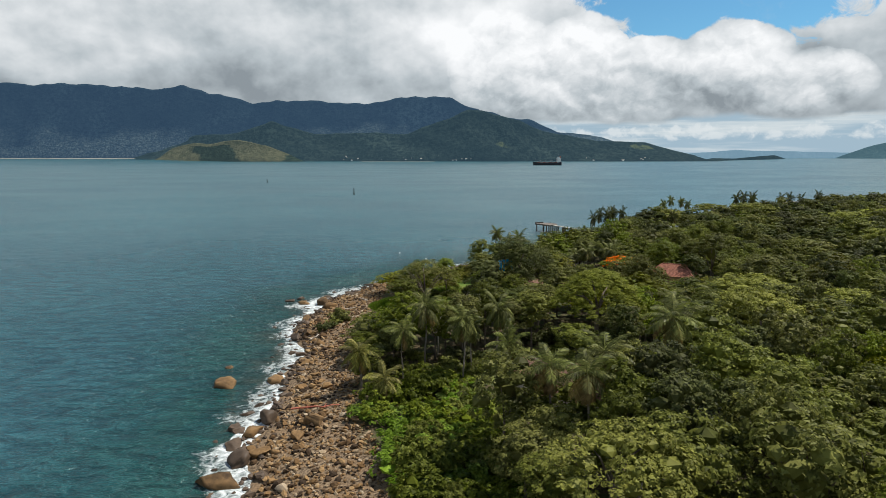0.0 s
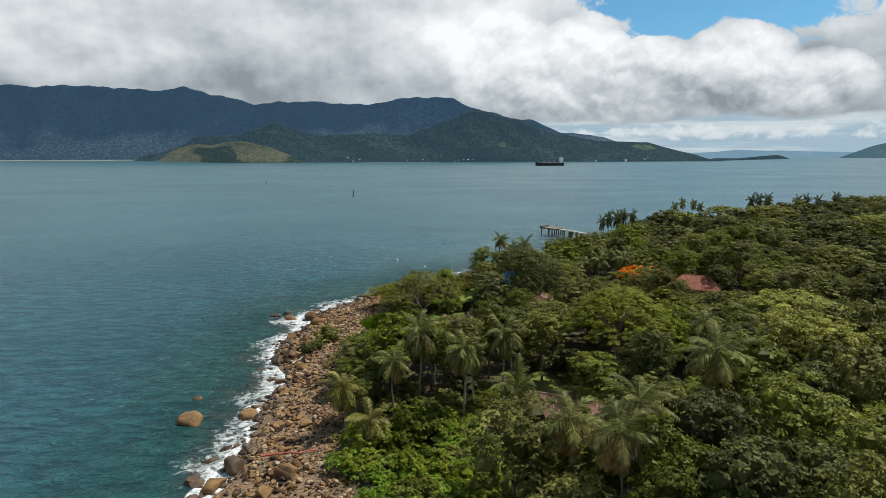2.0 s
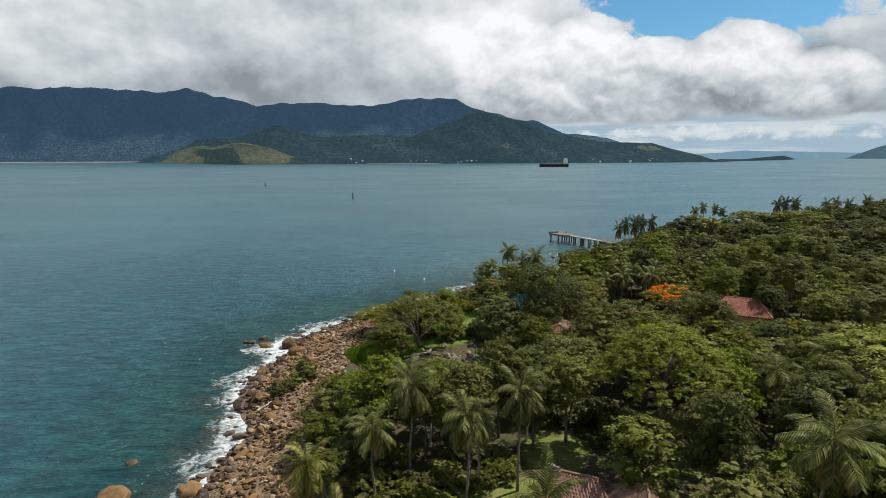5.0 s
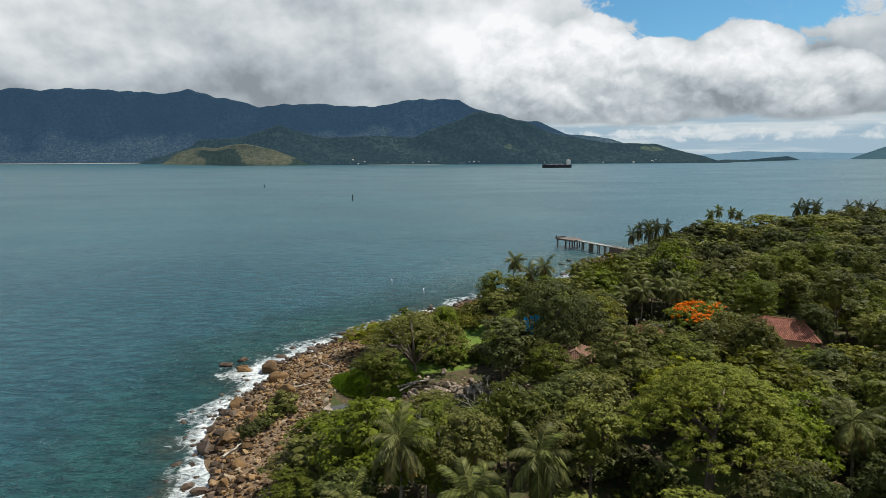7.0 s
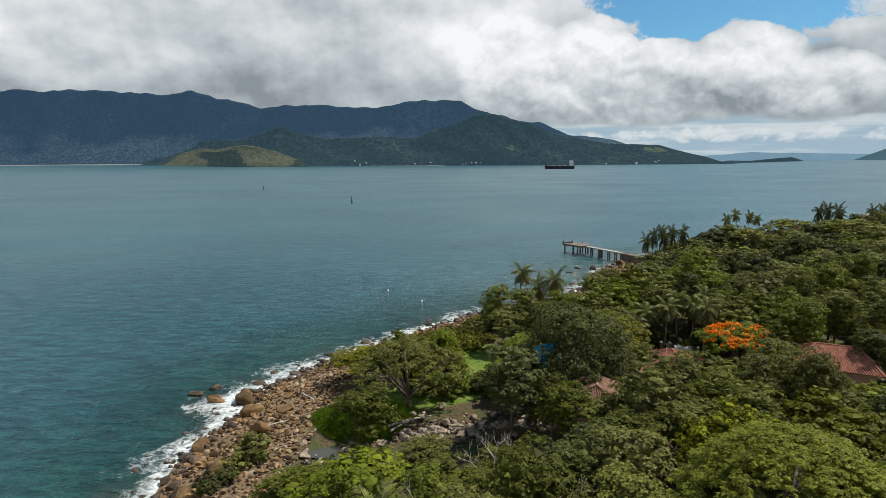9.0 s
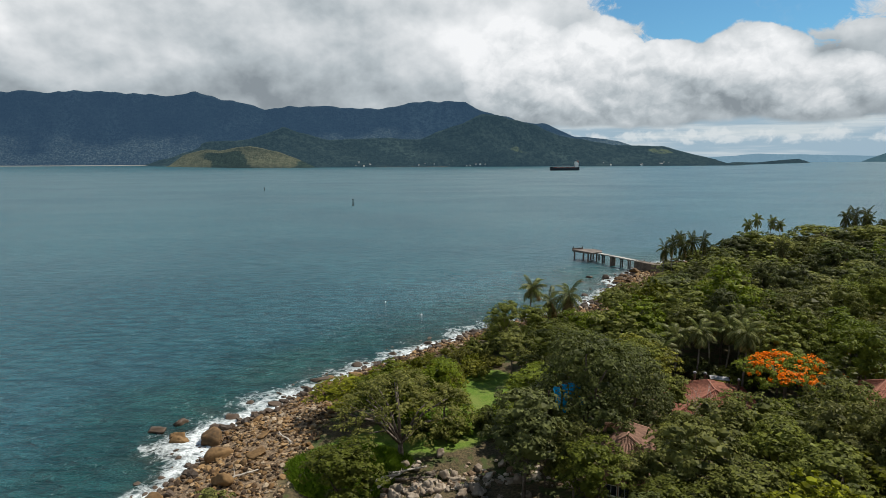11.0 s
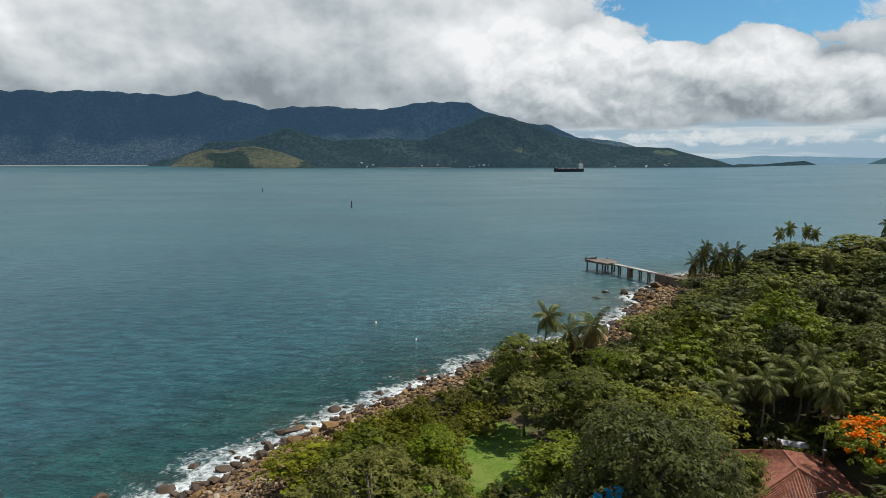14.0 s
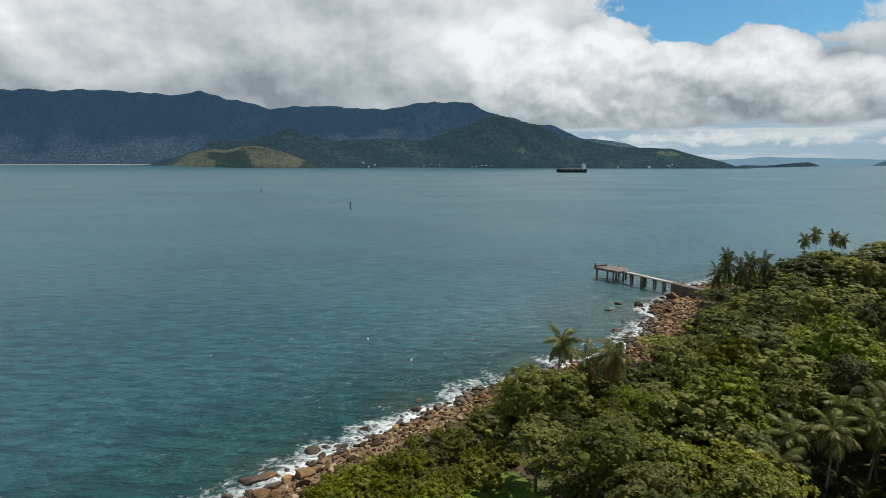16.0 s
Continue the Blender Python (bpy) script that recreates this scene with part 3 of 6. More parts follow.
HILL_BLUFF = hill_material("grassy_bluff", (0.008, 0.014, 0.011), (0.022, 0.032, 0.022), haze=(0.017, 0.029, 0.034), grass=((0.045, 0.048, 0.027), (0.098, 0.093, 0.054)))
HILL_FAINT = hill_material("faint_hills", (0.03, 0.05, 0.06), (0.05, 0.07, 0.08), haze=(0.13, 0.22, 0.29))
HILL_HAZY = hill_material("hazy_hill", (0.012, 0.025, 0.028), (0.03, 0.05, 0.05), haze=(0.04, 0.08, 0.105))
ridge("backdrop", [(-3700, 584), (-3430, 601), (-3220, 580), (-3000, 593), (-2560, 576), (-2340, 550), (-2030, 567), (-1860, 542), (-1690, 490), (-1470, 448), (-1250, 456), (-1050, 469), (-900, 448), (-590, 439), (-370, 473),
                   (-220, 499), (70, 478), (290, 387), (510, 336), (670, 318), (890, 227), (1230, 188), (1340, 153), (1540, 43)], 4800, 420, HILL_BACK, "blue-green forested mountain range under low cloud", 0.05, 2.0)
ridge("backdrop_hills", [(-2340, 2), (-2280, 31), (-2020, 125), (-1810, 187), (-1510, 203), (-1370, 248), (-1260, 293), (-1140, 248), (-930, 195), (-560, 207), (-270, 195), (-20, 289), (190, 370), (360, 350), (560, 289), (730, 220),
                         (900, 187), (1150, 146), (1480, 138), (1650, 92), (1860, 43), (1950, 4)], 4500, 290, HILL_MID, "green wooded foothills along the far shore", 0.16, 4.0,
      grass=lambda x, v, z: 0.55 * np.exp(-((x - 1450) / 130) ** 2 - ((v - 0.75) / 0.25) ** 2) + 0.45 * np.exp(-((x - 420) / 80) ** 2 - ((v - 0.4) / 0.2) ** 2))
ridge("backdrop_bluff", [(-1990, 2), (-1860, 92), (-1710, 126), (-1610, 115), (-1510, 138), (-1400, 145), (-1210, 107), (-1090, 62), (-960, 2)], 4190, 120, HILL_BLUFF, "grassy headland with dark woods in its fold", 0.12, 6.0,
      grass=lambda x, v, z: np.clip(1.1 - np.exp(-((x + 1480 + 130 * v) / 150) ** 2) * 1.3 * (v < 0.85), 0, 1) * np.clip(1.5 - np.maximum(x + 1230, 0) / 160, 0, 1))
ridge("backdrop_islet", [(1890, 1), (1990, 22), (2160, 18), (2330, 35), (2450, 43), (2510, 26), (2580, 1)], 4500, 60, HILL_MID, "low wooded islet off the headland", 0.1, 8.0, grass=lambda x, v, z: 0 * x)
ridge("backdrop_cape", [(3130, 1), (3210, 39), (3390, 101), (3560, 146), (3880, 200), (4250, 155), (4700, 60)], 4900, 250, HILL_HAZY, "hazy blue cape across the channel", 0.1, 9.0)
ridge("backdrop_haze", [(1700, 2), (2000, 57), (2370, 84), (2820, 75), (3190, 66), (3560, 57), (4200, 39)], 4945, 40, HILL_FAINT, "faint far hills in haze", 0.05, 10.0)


# ---------------------------------------------------------------- trees
rng = np.random.default_rng(7)


def ico(level):
    bm = bmesh.new()
    bmesh.ops.create_icosphere(bm, subdivisions=level, radius=1.0)
    v = np.array([p.co[:] for p in bm.verts])
    f = [tuple(q.index for q in p.verts) for p in bm.faces]
    bm.free()
    return v, np.array(f)


ICO1, ICO2 = ico(1), ico(2)


def leaf_blades(p, nrm, size, r, aspect=0.55):
    """One pointed leaf, or a spray of leaves, at each point."""
    c = len(p)
    t = r.normal(size=(c, 3))
    t -= nrm * np.sum(t * nrm, 1, keepdims=True)
    t /= np.linalg.norm(t, axis=1, keepdims=True) + 1e-9
    w = np.cross(nrm, t)
    s = size * r.uniform(0.65, 1.35, (c, 1))
    tip = p + t * s * 0.55 - nrm * s * 0.1
    left, right = p - t * s * 0.4 + w * s * aspect * 0.62, p - t * s * 0.4 - w * s * aspect * 0.62
    v = np.stack([left, right, tip], 1).reshape(-1, 3)
    return v, np.arange(3 * c).reshape(-1, 3)


def crown_mesh(name, lobes, count, size, mat, seed, under=-0.25, aspect=0.55, core=0.76, rise=0.4):
    """A crown: uneven clumps of foliage set close with single leaves, loose at their edges."""
    r = np.random.default_rng(seed)
    L = np.array(lobes, float)
    area = (L[:, 3] * L[:, 4] + 0.8 * L[:, 5] * (L[:, 3] + L[:, 4]))
    # sprays: small heads on each clump, each set with its own leaves
    each = 20
    sprays = max(8, count // each)
    pick = r.choice(len(L), size=sprays, p=area / area.sum())
    d = r.normal(size=(sprays, 3))
    d /= np.linalg.norm(d, axis=1, keepdims=True)
    d[:, 2] = np.where(d[:, 2] < under, -d[:, 2], d[:, 2])
    c, rad = L[pick, :3], L[pick, 3:]
    p = c + d * rad * r.uniform(0.8, 1.12, (sprays, 1))
    # sprays that would lie deep inside a neighbouring clump are left out
    keep = np.ones(sprays, bool)
    for i in range(len(L)):
        q = np.sum(((p - L[i, :3]) / L[i, 3:]) ** 2, 1)
        keep &= ~((q < 0.6) & (pick != i))
    p, d, rad = p[keep], d[keep], rad[keep]
    out = d / rad
    out /= np.linalg.norm(out, axis=1, keepdims=True)
    head = rad.mean(1, keepdims=True) * 0.30 * r.uniform(0.65, 1.35, (len(p), 1)) + 0.08
    p, out, head = (np.repeat(q, each, 0) for q in (p, out, head))
    e = r.normal(size=p.shape) + out * 0.7 + np.array([0, 0, 0.5])
    e /= np.linalg.norm(e, axis=1, keepdims=True)
    p = p + e * head * np.array([1.15, 1.15, 0.62]) * r.uniform(0.55, 1.15, (len(p), 1))
    nrm = e * 0.55 + out * (0.6 - 0.5 * rise) + np.array([0, 0, rise]) + r.normal(scale=0.3, size=p.shape)
    nrm /= np.linalg.norm(nrm, axis=1, keepdims=True)
    v, f = leaf_blades(p, nrm, size, r, aspect)
    faces, verts = f.tolist(), [v]
    at = len(v)
    if core:
        bv, bf = ICO1
        for i in range(len(L)):
            w = bv * (0.7 * core * r.uniform(0.75, 1.1, (len(bv), 1)))
            verts.append(L[i, :3] + w * L[i, 3:])
            faces += (bf + at).tolist()
            at += len(bv)
    return mesh_of(name, np.concatenate(verts), faces, mat)


def lobes_round(R, H, z0, count, r, flat=0.62):
    out = []
    for i in range(count):
        a, q = r.uniform(0, 6.283), math.sqrt(r.uniform(0, 1))
        u = r.uniform(0, 1)
        spread = R * math.sqrt(max(0.08, 1 - (u * 1.25 - 0.35) ** 2)) * 0.72
        s = R * r.uniform(0.28, 0.46)
        out.append((math.cos(a) * q * spread, math.sin(a) * q * spread, z0 + H * u * 0.85, s * r.uniform(0.85, 1.2), s * r.uniform(0.85, 1.2), s * flat))
    out.append((0, 0, z0 + H * 0.45, R * 0.5, R * 0.5, H * 0.42))
    return out


def lobes_tiers(R, H, z0, tiers, r):
    """Level sprays of foliage, one storey over another."""
    out = []
    for i in range(tiers):
        u = i / max(1, tiers - 1)
        ring = R * (1.0 - 0.72 * u ** 1.5)
        number = max(2, int(7 * (1 - 0.6 * u)))
        turn = r.uniform(0, 6.3)
        for j in range(number):
            a = turn + 6.283 * j / number + r.uniform(-0.3, 0.3)
            q = ring * r.uniform(0.45, 0.8)
            s = ring * r.uniform(0.3, 0.48) + 0.4
            out.append((math.cos(a) * q, math.sin(a) * q, z0 + H * u * 0.88 + r.uniform(-0.25, 0.35) - 0.06 * q, s * 1.15, s, 0.42 * s + 0.2))
    out.append((0, 0, z0 + H * 0.4, R * 0.42, R * 0.42, H * 0.36))
    return out


def lobes_umbrella(R, H, z0, count, r):
    """A wide, low dome of many small clumps, hollow below."""
    out = []
    for i in range(count):
        q = math.sqrt((i + 0.5) / count)
        a = i * 2.39996 + r.uniform(-0.25, 0.25)
        s = R * r.uniform(0.8, 1.2) * 1.05 / math.sqrt(count)
        out.append((math.cos(a) * q * R * 0.9, math.sin(a) * q * R * 0.9, z0 + H * (1 - q ** 2.1) * 0.9 + r.uniform(-0.2, 0.2) * s, s * 1.25, s * 1.25, s * 0.6))
    return out


def trunk_mesh(name, height, radius, lobes, mat, seed, limbs=5):
    r = random.Random(seed)
    lean = Vector((r.uniform(-0.06, 0.06) * height, r.uniform(-0.06, 0.06) * height, 0))
    fork = Vector((lean.x, lean.y, height))
    pieces = [tube([(0, 0, -0.8), (lean.x * 0.2, lean.y * 0.2, height * 0.35), (lean.x * 0.6, lean.y * 0.6, height * 0.7), fork], [radius * 1.35, radius, radius * 0.85, radius * 0.7], 7)]
    for lobe in r.sample(list(lobes), min(limbs, len(lobes))):
        end = Vector(lobe[:3])
        mid = fork.lerp(end, 0.5) + Vector((0, 0, 0.12 * (end - fork).length))
        pieces.append(tube([fork - Vector((0, 0, 0.2)), mid, end], [radius * 0.55, radius * 0.36, radius * 0.14], 5))
    return mesh_of(name, *joined(pieces), mat, smooth=True)


JOINED = {}


def join_tree(stock, m):
    """Far trees that nobody could count go into one wood."""
    if stock.first is None:
        stock.first = stock.build()
        stock.first.matrix_basis = m
        return
    tone = rng.uniform()
    for child in stock.first.children:
        me = child.data
        v = np.empty(len(me.vertices) * 3)
        me.vertices.foreach_get("co", v)
        v = v.reshape(-1, 3) @ np.array(m.to_3x3()).T + np.array(m.translation)
        JOINED.setdefault(me.materials[0].name, []).append((v, me, tone))


def finish_wood():
    mats = list(JOINED)
    verts, starts, totals, loops, slots, tones, at = [], [], [], [], [], [], 0
    lead = 0
    for i, name in enumerate(mats):
        for v, me, tone in JOINED[name]:
            count = len(me.polygons)
            tot = np.empty(count, np.int32)
            me.polygons.foreach_get("loop_total", tot)
            idx = np.empty(len(me.loops), np.int32)
            me.loops.foreach_get("vertex_index", idx)
            verts.append(v), totals.append(tot), loops.append(idx + at), slots.append(np.full(count, i, np.int32)), tones.append(np.full(len(v), tone))
            at += len(v)
    verts, totals, loops = np.concatenate(verts), np.concatenate(totals), np.concatenate(loops)
    me = bpy.data.meshes.new("far_wood")
    me.vertices.add(len(verts)), me.loops.add(len(loops)), me.polygons.add(len(totals))
    me.vertices.foreach_set("co", verts.astype(np.float32).ravel())
    me.loops.foreach_set("vertex_index", loops)
    me.polygons.foreach_set("loop_start", np.concatenate([[0], np.cumsum(totals)[:-1]]).astype(np.int32))
    for name in mats:
        me.materials.append(bpy.data.materials[name])
    me.polygons.foreach_set("material_index", np.concatenate(slots))
    me.update(calc_edges=True)
    me.validate()
    attribute(me, "tone", np.concatenate(tones))
    return tagged(new("far_wood", me), "dense canopy of mixed green trees farther along the shore", "woodland", kind="stuff")


class Stock:
    """One thing with its parts for each look; it is set once itself, then copied."""

    def __init__(self, build):
        self.build, self.first = build, None

    def set(self, m):
        if self.first is None:
            self.first = self.build()
            self.first.matrix_basis = m
            return self.first
        kept, self.first.scale = self.first.scale.copy(), (1, 1, 1)
        made = copy_thing(self.first, m)
        self.first.scale = kept
        return made


def tree_stock(name, label, group, mat, lobes_of, R, H, bole, leaves, size, seed, thick=0.22, aspect=0.55, core=0.76, under=-0.25, rise=0.38, fork=0.95, limbs=5):
    def build():
        r = np.random.default_rng(seed)
        lobes = lobes_of(R, H, bole, r)
        ob = thing(name, label, "tree", group)
        part("trunk", trunk_mesh("trunk", bole * fork + 0.3, thick, lobes, BARK, seed, limbs), None, ob)
        part("crown", crown_mesh("crown", lobes, leaves, size, mat, seed, under, aspect, core, rise), None, ob)
        return ob
    stock = Stock(build)
    stock.R, stock.top = R, bole + H
    return stock


TREES = {}
for tier, (number, scale) in {"near": (1.0, 1.0), "far": (0.42, 1.45)}.items():
    # far crowns self-shadow too little, so darker leaves stand in for the shade
    DARKER = {} if tier == "near" else {"bright": "mid", "mid": "deep", "yellow": "bright"}

    def round_tree(seed, mat, label, R, H, bole, n_lobes, leaves, size, flat=0.72):
        return tree_stock("broadleaf_tree", label, "broadleaf trees of the shore wood", LEAF[DARKER.get(mat, mat)], lambda R, H, z, r: lobes_round(R, H, z, n_lobes if tier == "near" else n_lobes - 6, r, flat), R, H, bole, int(leaves * number), size * scale, seed)

    def tier_tree(seed, mat, label, R, H, bole, tiers, leaves, size):
        return tree_stock("layered_tree", label, "layered almond trees of the shore wood", LEAF[DARKER.get(mat, mat)], lambda R, H, z, r: lobes_tiers(R, H, z, tiers, r), R, H, bole, int(leaves * number), size * scale, seed, 0.2, 0.62, 0.7 if tier == "near" else 0.5, -0.15, 0.48)

    TREES[tier] = {
        "round": [round_tree(11, "deep", "dark green broadleaf tree with a dense lumpy crown", 5.2, 9.2, 5.6, 22, 5600, 0.46), round_tree(12, "mid", "green broadleaf tree with a full uneven crown", 5.7, 9.0, 5.8, 24, 6000, 0.46),
                  round_tree(13, "mid", "tall green broadleaf tree with a loose crown", 4.7, 9.8, 6.0, 21, 5200, 0.44), round_tree(14, "olive", "olive-green broadleaf tree with a rounded crown", 5.0, 8.4, 5.4, 22, 5400, 0.40),
                  round_tree(15, "bright", "light green broadleaf tree with a dense crown", 5.0, 8.6, 5.6, 21, 5400, 0.46)],
        "tier": [tier_tree(21, "bright", "bright green tree with foliage in level sprays", 6.0, 7.6, 6.0, 6, 5600, 0.47), tier_tree(22, "mid", "green tree with foliage in level storeys", 5.6, 8.4, 6.2, 7, 5600, 0.47),
                 tier_tree(23, "yellow", "yellow-green tree with flat spreading storeys", 6.2, 6.8, 6.6, 5, 5200, 0.46)],
        "umbrella": [tree_stock("umbrella_tree", "pale green umbrella-shaped tree with fine foliage", "umbrella trees of the shore wood", LEAF["umbrella"], lambda R, H, z, r: lobes_umbrella(R, H, z, 44 if tier == "near" else 20, r), 6.6, 3.6, 10.0, int(7000 * number), 0.36 * scale, 31, 0.28, 0.55, 0.8, -0.05, 0.6)],
    }


def shrub_stock(mat, label, R, H, leaves, size, seed, aspect=0.6):
    def build():
        r = np.random.default_rng(seed)
        lobes = [(math.cos(a) * R * q, math.sin(a) * R * q, H * (0.35 + 0.3 * (1 - q)) * r.uniform(0.7, 1.2), R * r.uniform(0.3, 0.5), R * r.uniform(0.3, 0.5), H * r.uniform(0.32, 0.5)) for a, q in [(r.uniform(0, 6.3), math.sqrt(r.uniform(0, 0.7))) for _ in range(9)]]
        ob = thing("shrub", label, "shrub", "shrubs of the shore wood")
        part("stem", trunk_mesh("stem", 0.4, 0.07, lobes, BARK, seed, 3), None, ob)
        part("foliage", crown_mesh("foliage", lobes, leaves, size, mat, seed, -0.1, aspect, 0.85, 0.6), None, ob)
        return ob
    stock = Stock(build)
    stock.R, stock.top = R, H
    return stock


SHRUBS = {
    "bright": [shrub_stock(LEAF["bright"], "bright green leafy shrub in full sun", 2.4, 2.2, 1150, 0.33, 41), shrub_stock(LEAF["grass"], "fresh green tangle of creepers", 3.0, 1.7, 1250, 0.32, 42)],
    "yellow": [shrub_stock(LEAF["yellow"], "yellow-green clipped shore shrub", 2.5, 1.9, 1500, 0.27, 43), shrub_stock(LEAF["yellow"], "bright yellowish low shore shrub", 2.2, 1.7, 1300, 0.27, 44)],
    "dark": [shrub_stock(LEAF["deep"], "dark green leafy undergrowth shrub", 2.3, 2.6, 950, 0.38, 45), shrub_stock(LEAF["mid"], "mid-green leafy undergrowth shrub", 2.6, 2.2, 1000, 0.38, 46)],
}


# ---- palms
def frond_mesh(seed, length, droop, mat, leaflet=0.95, pairs=18):
    """A feather leaf: an arched midrib with drooping leaflets along both sides."""
    r = random.Random(seed)
    verts, faces = [], []
    pts, ang, p = [], 0.0, Vector((0, 0, 0))
    steps = 8
    for i in range(steps + 1):
        pts.append(p.copy())
        ang = droop * (i / steps) ** 1.2
        p = p + Vector((math.cos(ang), 0, -math.sin(ang))) * (length / steps)
    for i in range(steps):
        w0, w1 = 0.07 * (1 - i / steps) + 0.012, 0.07 * (1 - (i + 1) / steps) + 0.012
        b = len(verts)
        a0, a1 = pts[i], pts[i + 1]
        verts += [a0 + Vector((0, w0, 0)), a0 + Vector((0, 0, w0)), a0 - Vector((0, w0, 0)), a1 + Vector((0, w1, 0)), a1 + Vector((0, 0, w1)), a1 - Vector((0, w1, 0))]
        faces += [(b, b + 1, b + 4, b + 3), (b + 1, b + 2, b + 5, b + 4)]
    for j in range(pairs):
        u = 0.12 + 0.88 * (j + 0.5) / pairs
        k = min(int(u * steps), steps - 1)
        at = pts[k].lerp(pts[k + 1], u * steps - k)
        along = (pts[k + 1] - pts[k]).normalized()
        size = leaflet * (0.45 + 0.75 * math.sin(math.pi * min(1, u * 0.95 + 0.05)) ** 0.7) * r.uniform(0.85, 1.1)
        for side in (-1, 1):
            out = (Vector((0, side, 0)) * 0.8 + along * 0.55 + Vector((0, 0, -0.25 - r.uniform(0, 0.35)))).normalized()
            wide = along * 0.075
            tip = at + out * size + Vector((0, 0, -0.18 * size))
            mid = at + out * size * 0.5
            b = len(verts)
            verts += [at - wide * 0.6, at + wide * 0.6, mid + wide, tip, mid - wide]
            faces += [(b, b + 1, b + 2, b + 4), (b + 4, b + 2, b + 3)]
    return mesh_of("frond", verts, faces, mat)


def palm_stock(label, height, fronds, mat, old, seed, length=3.4, bend=0.6, lowest=-38, dry=0.9):
    def build():
        r = random.Random(seed)
        ob = thing("coconut_palm", label, "palm", "palms along the shore")
        path = [(bend * (i / 8) ** 2, 0.15 * math.sin(i), height * i / 8 - (0.8 if i == 0 else 0)) for i in range(9)]
        part("trunk", mesh_of("trunk", *tube(path, [0.24 if i == 0 else 0.17 - 0.006 * i for i in range(9)], 8), PALM_BARK, smooth=True), None, ob)
        top = Vector(path[-1])
        shapes = [frond_mesh(seed + 1, length, 0.95, mat), frond_mesh(seed + 2, length * 0.92, 1.35, mat), frond_mesh(seed + 3, length * 0.85, 0.7, old)]
        for i in range(fronds):
            u = i / (fronds - 1)
            lift = 72 + (lowest - 72) * u ** 0.85 + r.uniform(-6, 6)
            m = Matrix.Translation(top) @ Euler((0, -radians(lift), i * 2.39996 + r.uniform(-0.2, 0.2))).to_matrix().to_4x4()
            m = m @ pose(0, 0, 0, r.uniform(-18, 18), 0, 0)
            part("frond", shapes[2] if u > dry and old else shapes[0 if i % 2 else 1], None, ob, at=m)
        return ob
    return Stock(build)


def feathered_stock(label, height, seed):
    return palm_stock(label, height, 26, LEAF["palm"], LEAF["palm_old"], seed, 3.1, 0.2, -62)


PALMS = {
    "coast": (palm_stock("tall slender coconut palm at the edge of the stones", 10.5, 20, LEAF["palm"], LEAF["palm_old"], 51, 3.0, 0.9), 10.5),
    "wood": (palm_stock("coconut palm with a full green crown", 9.0, 23, LEAF["palm"], LEAF["palm_old"], 52, 3.8, 0.5, -45), 9.0),
    "dry": (palm_stock("coconut palm with dry brown hanging fronds", 8.0, 24, LEAF["palm"], LEAF["palm_old"], 53, 3.6, 0.3, -75, 0.62), 8.0),
    "young": (palm_stock("young yellowish coconut palm on the stony bank", 5.0, 20, LEAF["palm_yellow"], LEAF["palm_old"], 54, 3.6, 0.3, -35), 5.0),
    "grove": (palm_stock("dark green coconut palm of the far grove", 9.0, 22, LEAF["palm_dark"], LEAF["palm_old"], 58, 3.6, 0.5, -50, 0.95), 9.0),
    "tall": (palm_stock("tall coconut palm standing clear of the canopy", 14.0, 25, LEAF["palm"], LEAF["palm_old"], 56, 4.2, 0.8, -55, 0.8), 14.0),
    "tall_dry": (palm_stock("tall coconut palm with a skirt of dry brown fronds", 13.5, 26, LEAF["palm"], LEAF["palm_old"], 57, 4.0, 0.4, -78, 0.55), 13.5),
    "queen": (feathered_stock("queen palm with a dense drooping crown", 8.5, 55), 8.5),
}


def set_palm(kind, x, y, top, turn=0.0, size=1.0):
    """A palm whose crown's heart stands at that height over the sea."""
    stock, tall = PALMS[kind]
    g = ground_z(x, y)
    stretch = max(0.25, (top - g) / (tall * size))
    m = Matrix.LocRotScale((x, y, g), Euler((0, 0, turn)), (size, size, size * stretch if stretch < 0.6 else size))
    if stretch >= 0.6:
        m = Matrix.LocRotScale((x, y, g + (top - g) - tall * size), Euler((0, 0, turn)), (size, size, size)) if stretch < 1 else Matrix.LocRotScale((x, y, g), Euler((0, 0, turn)), (size, size, size * stretch))
    return stock.set(m)


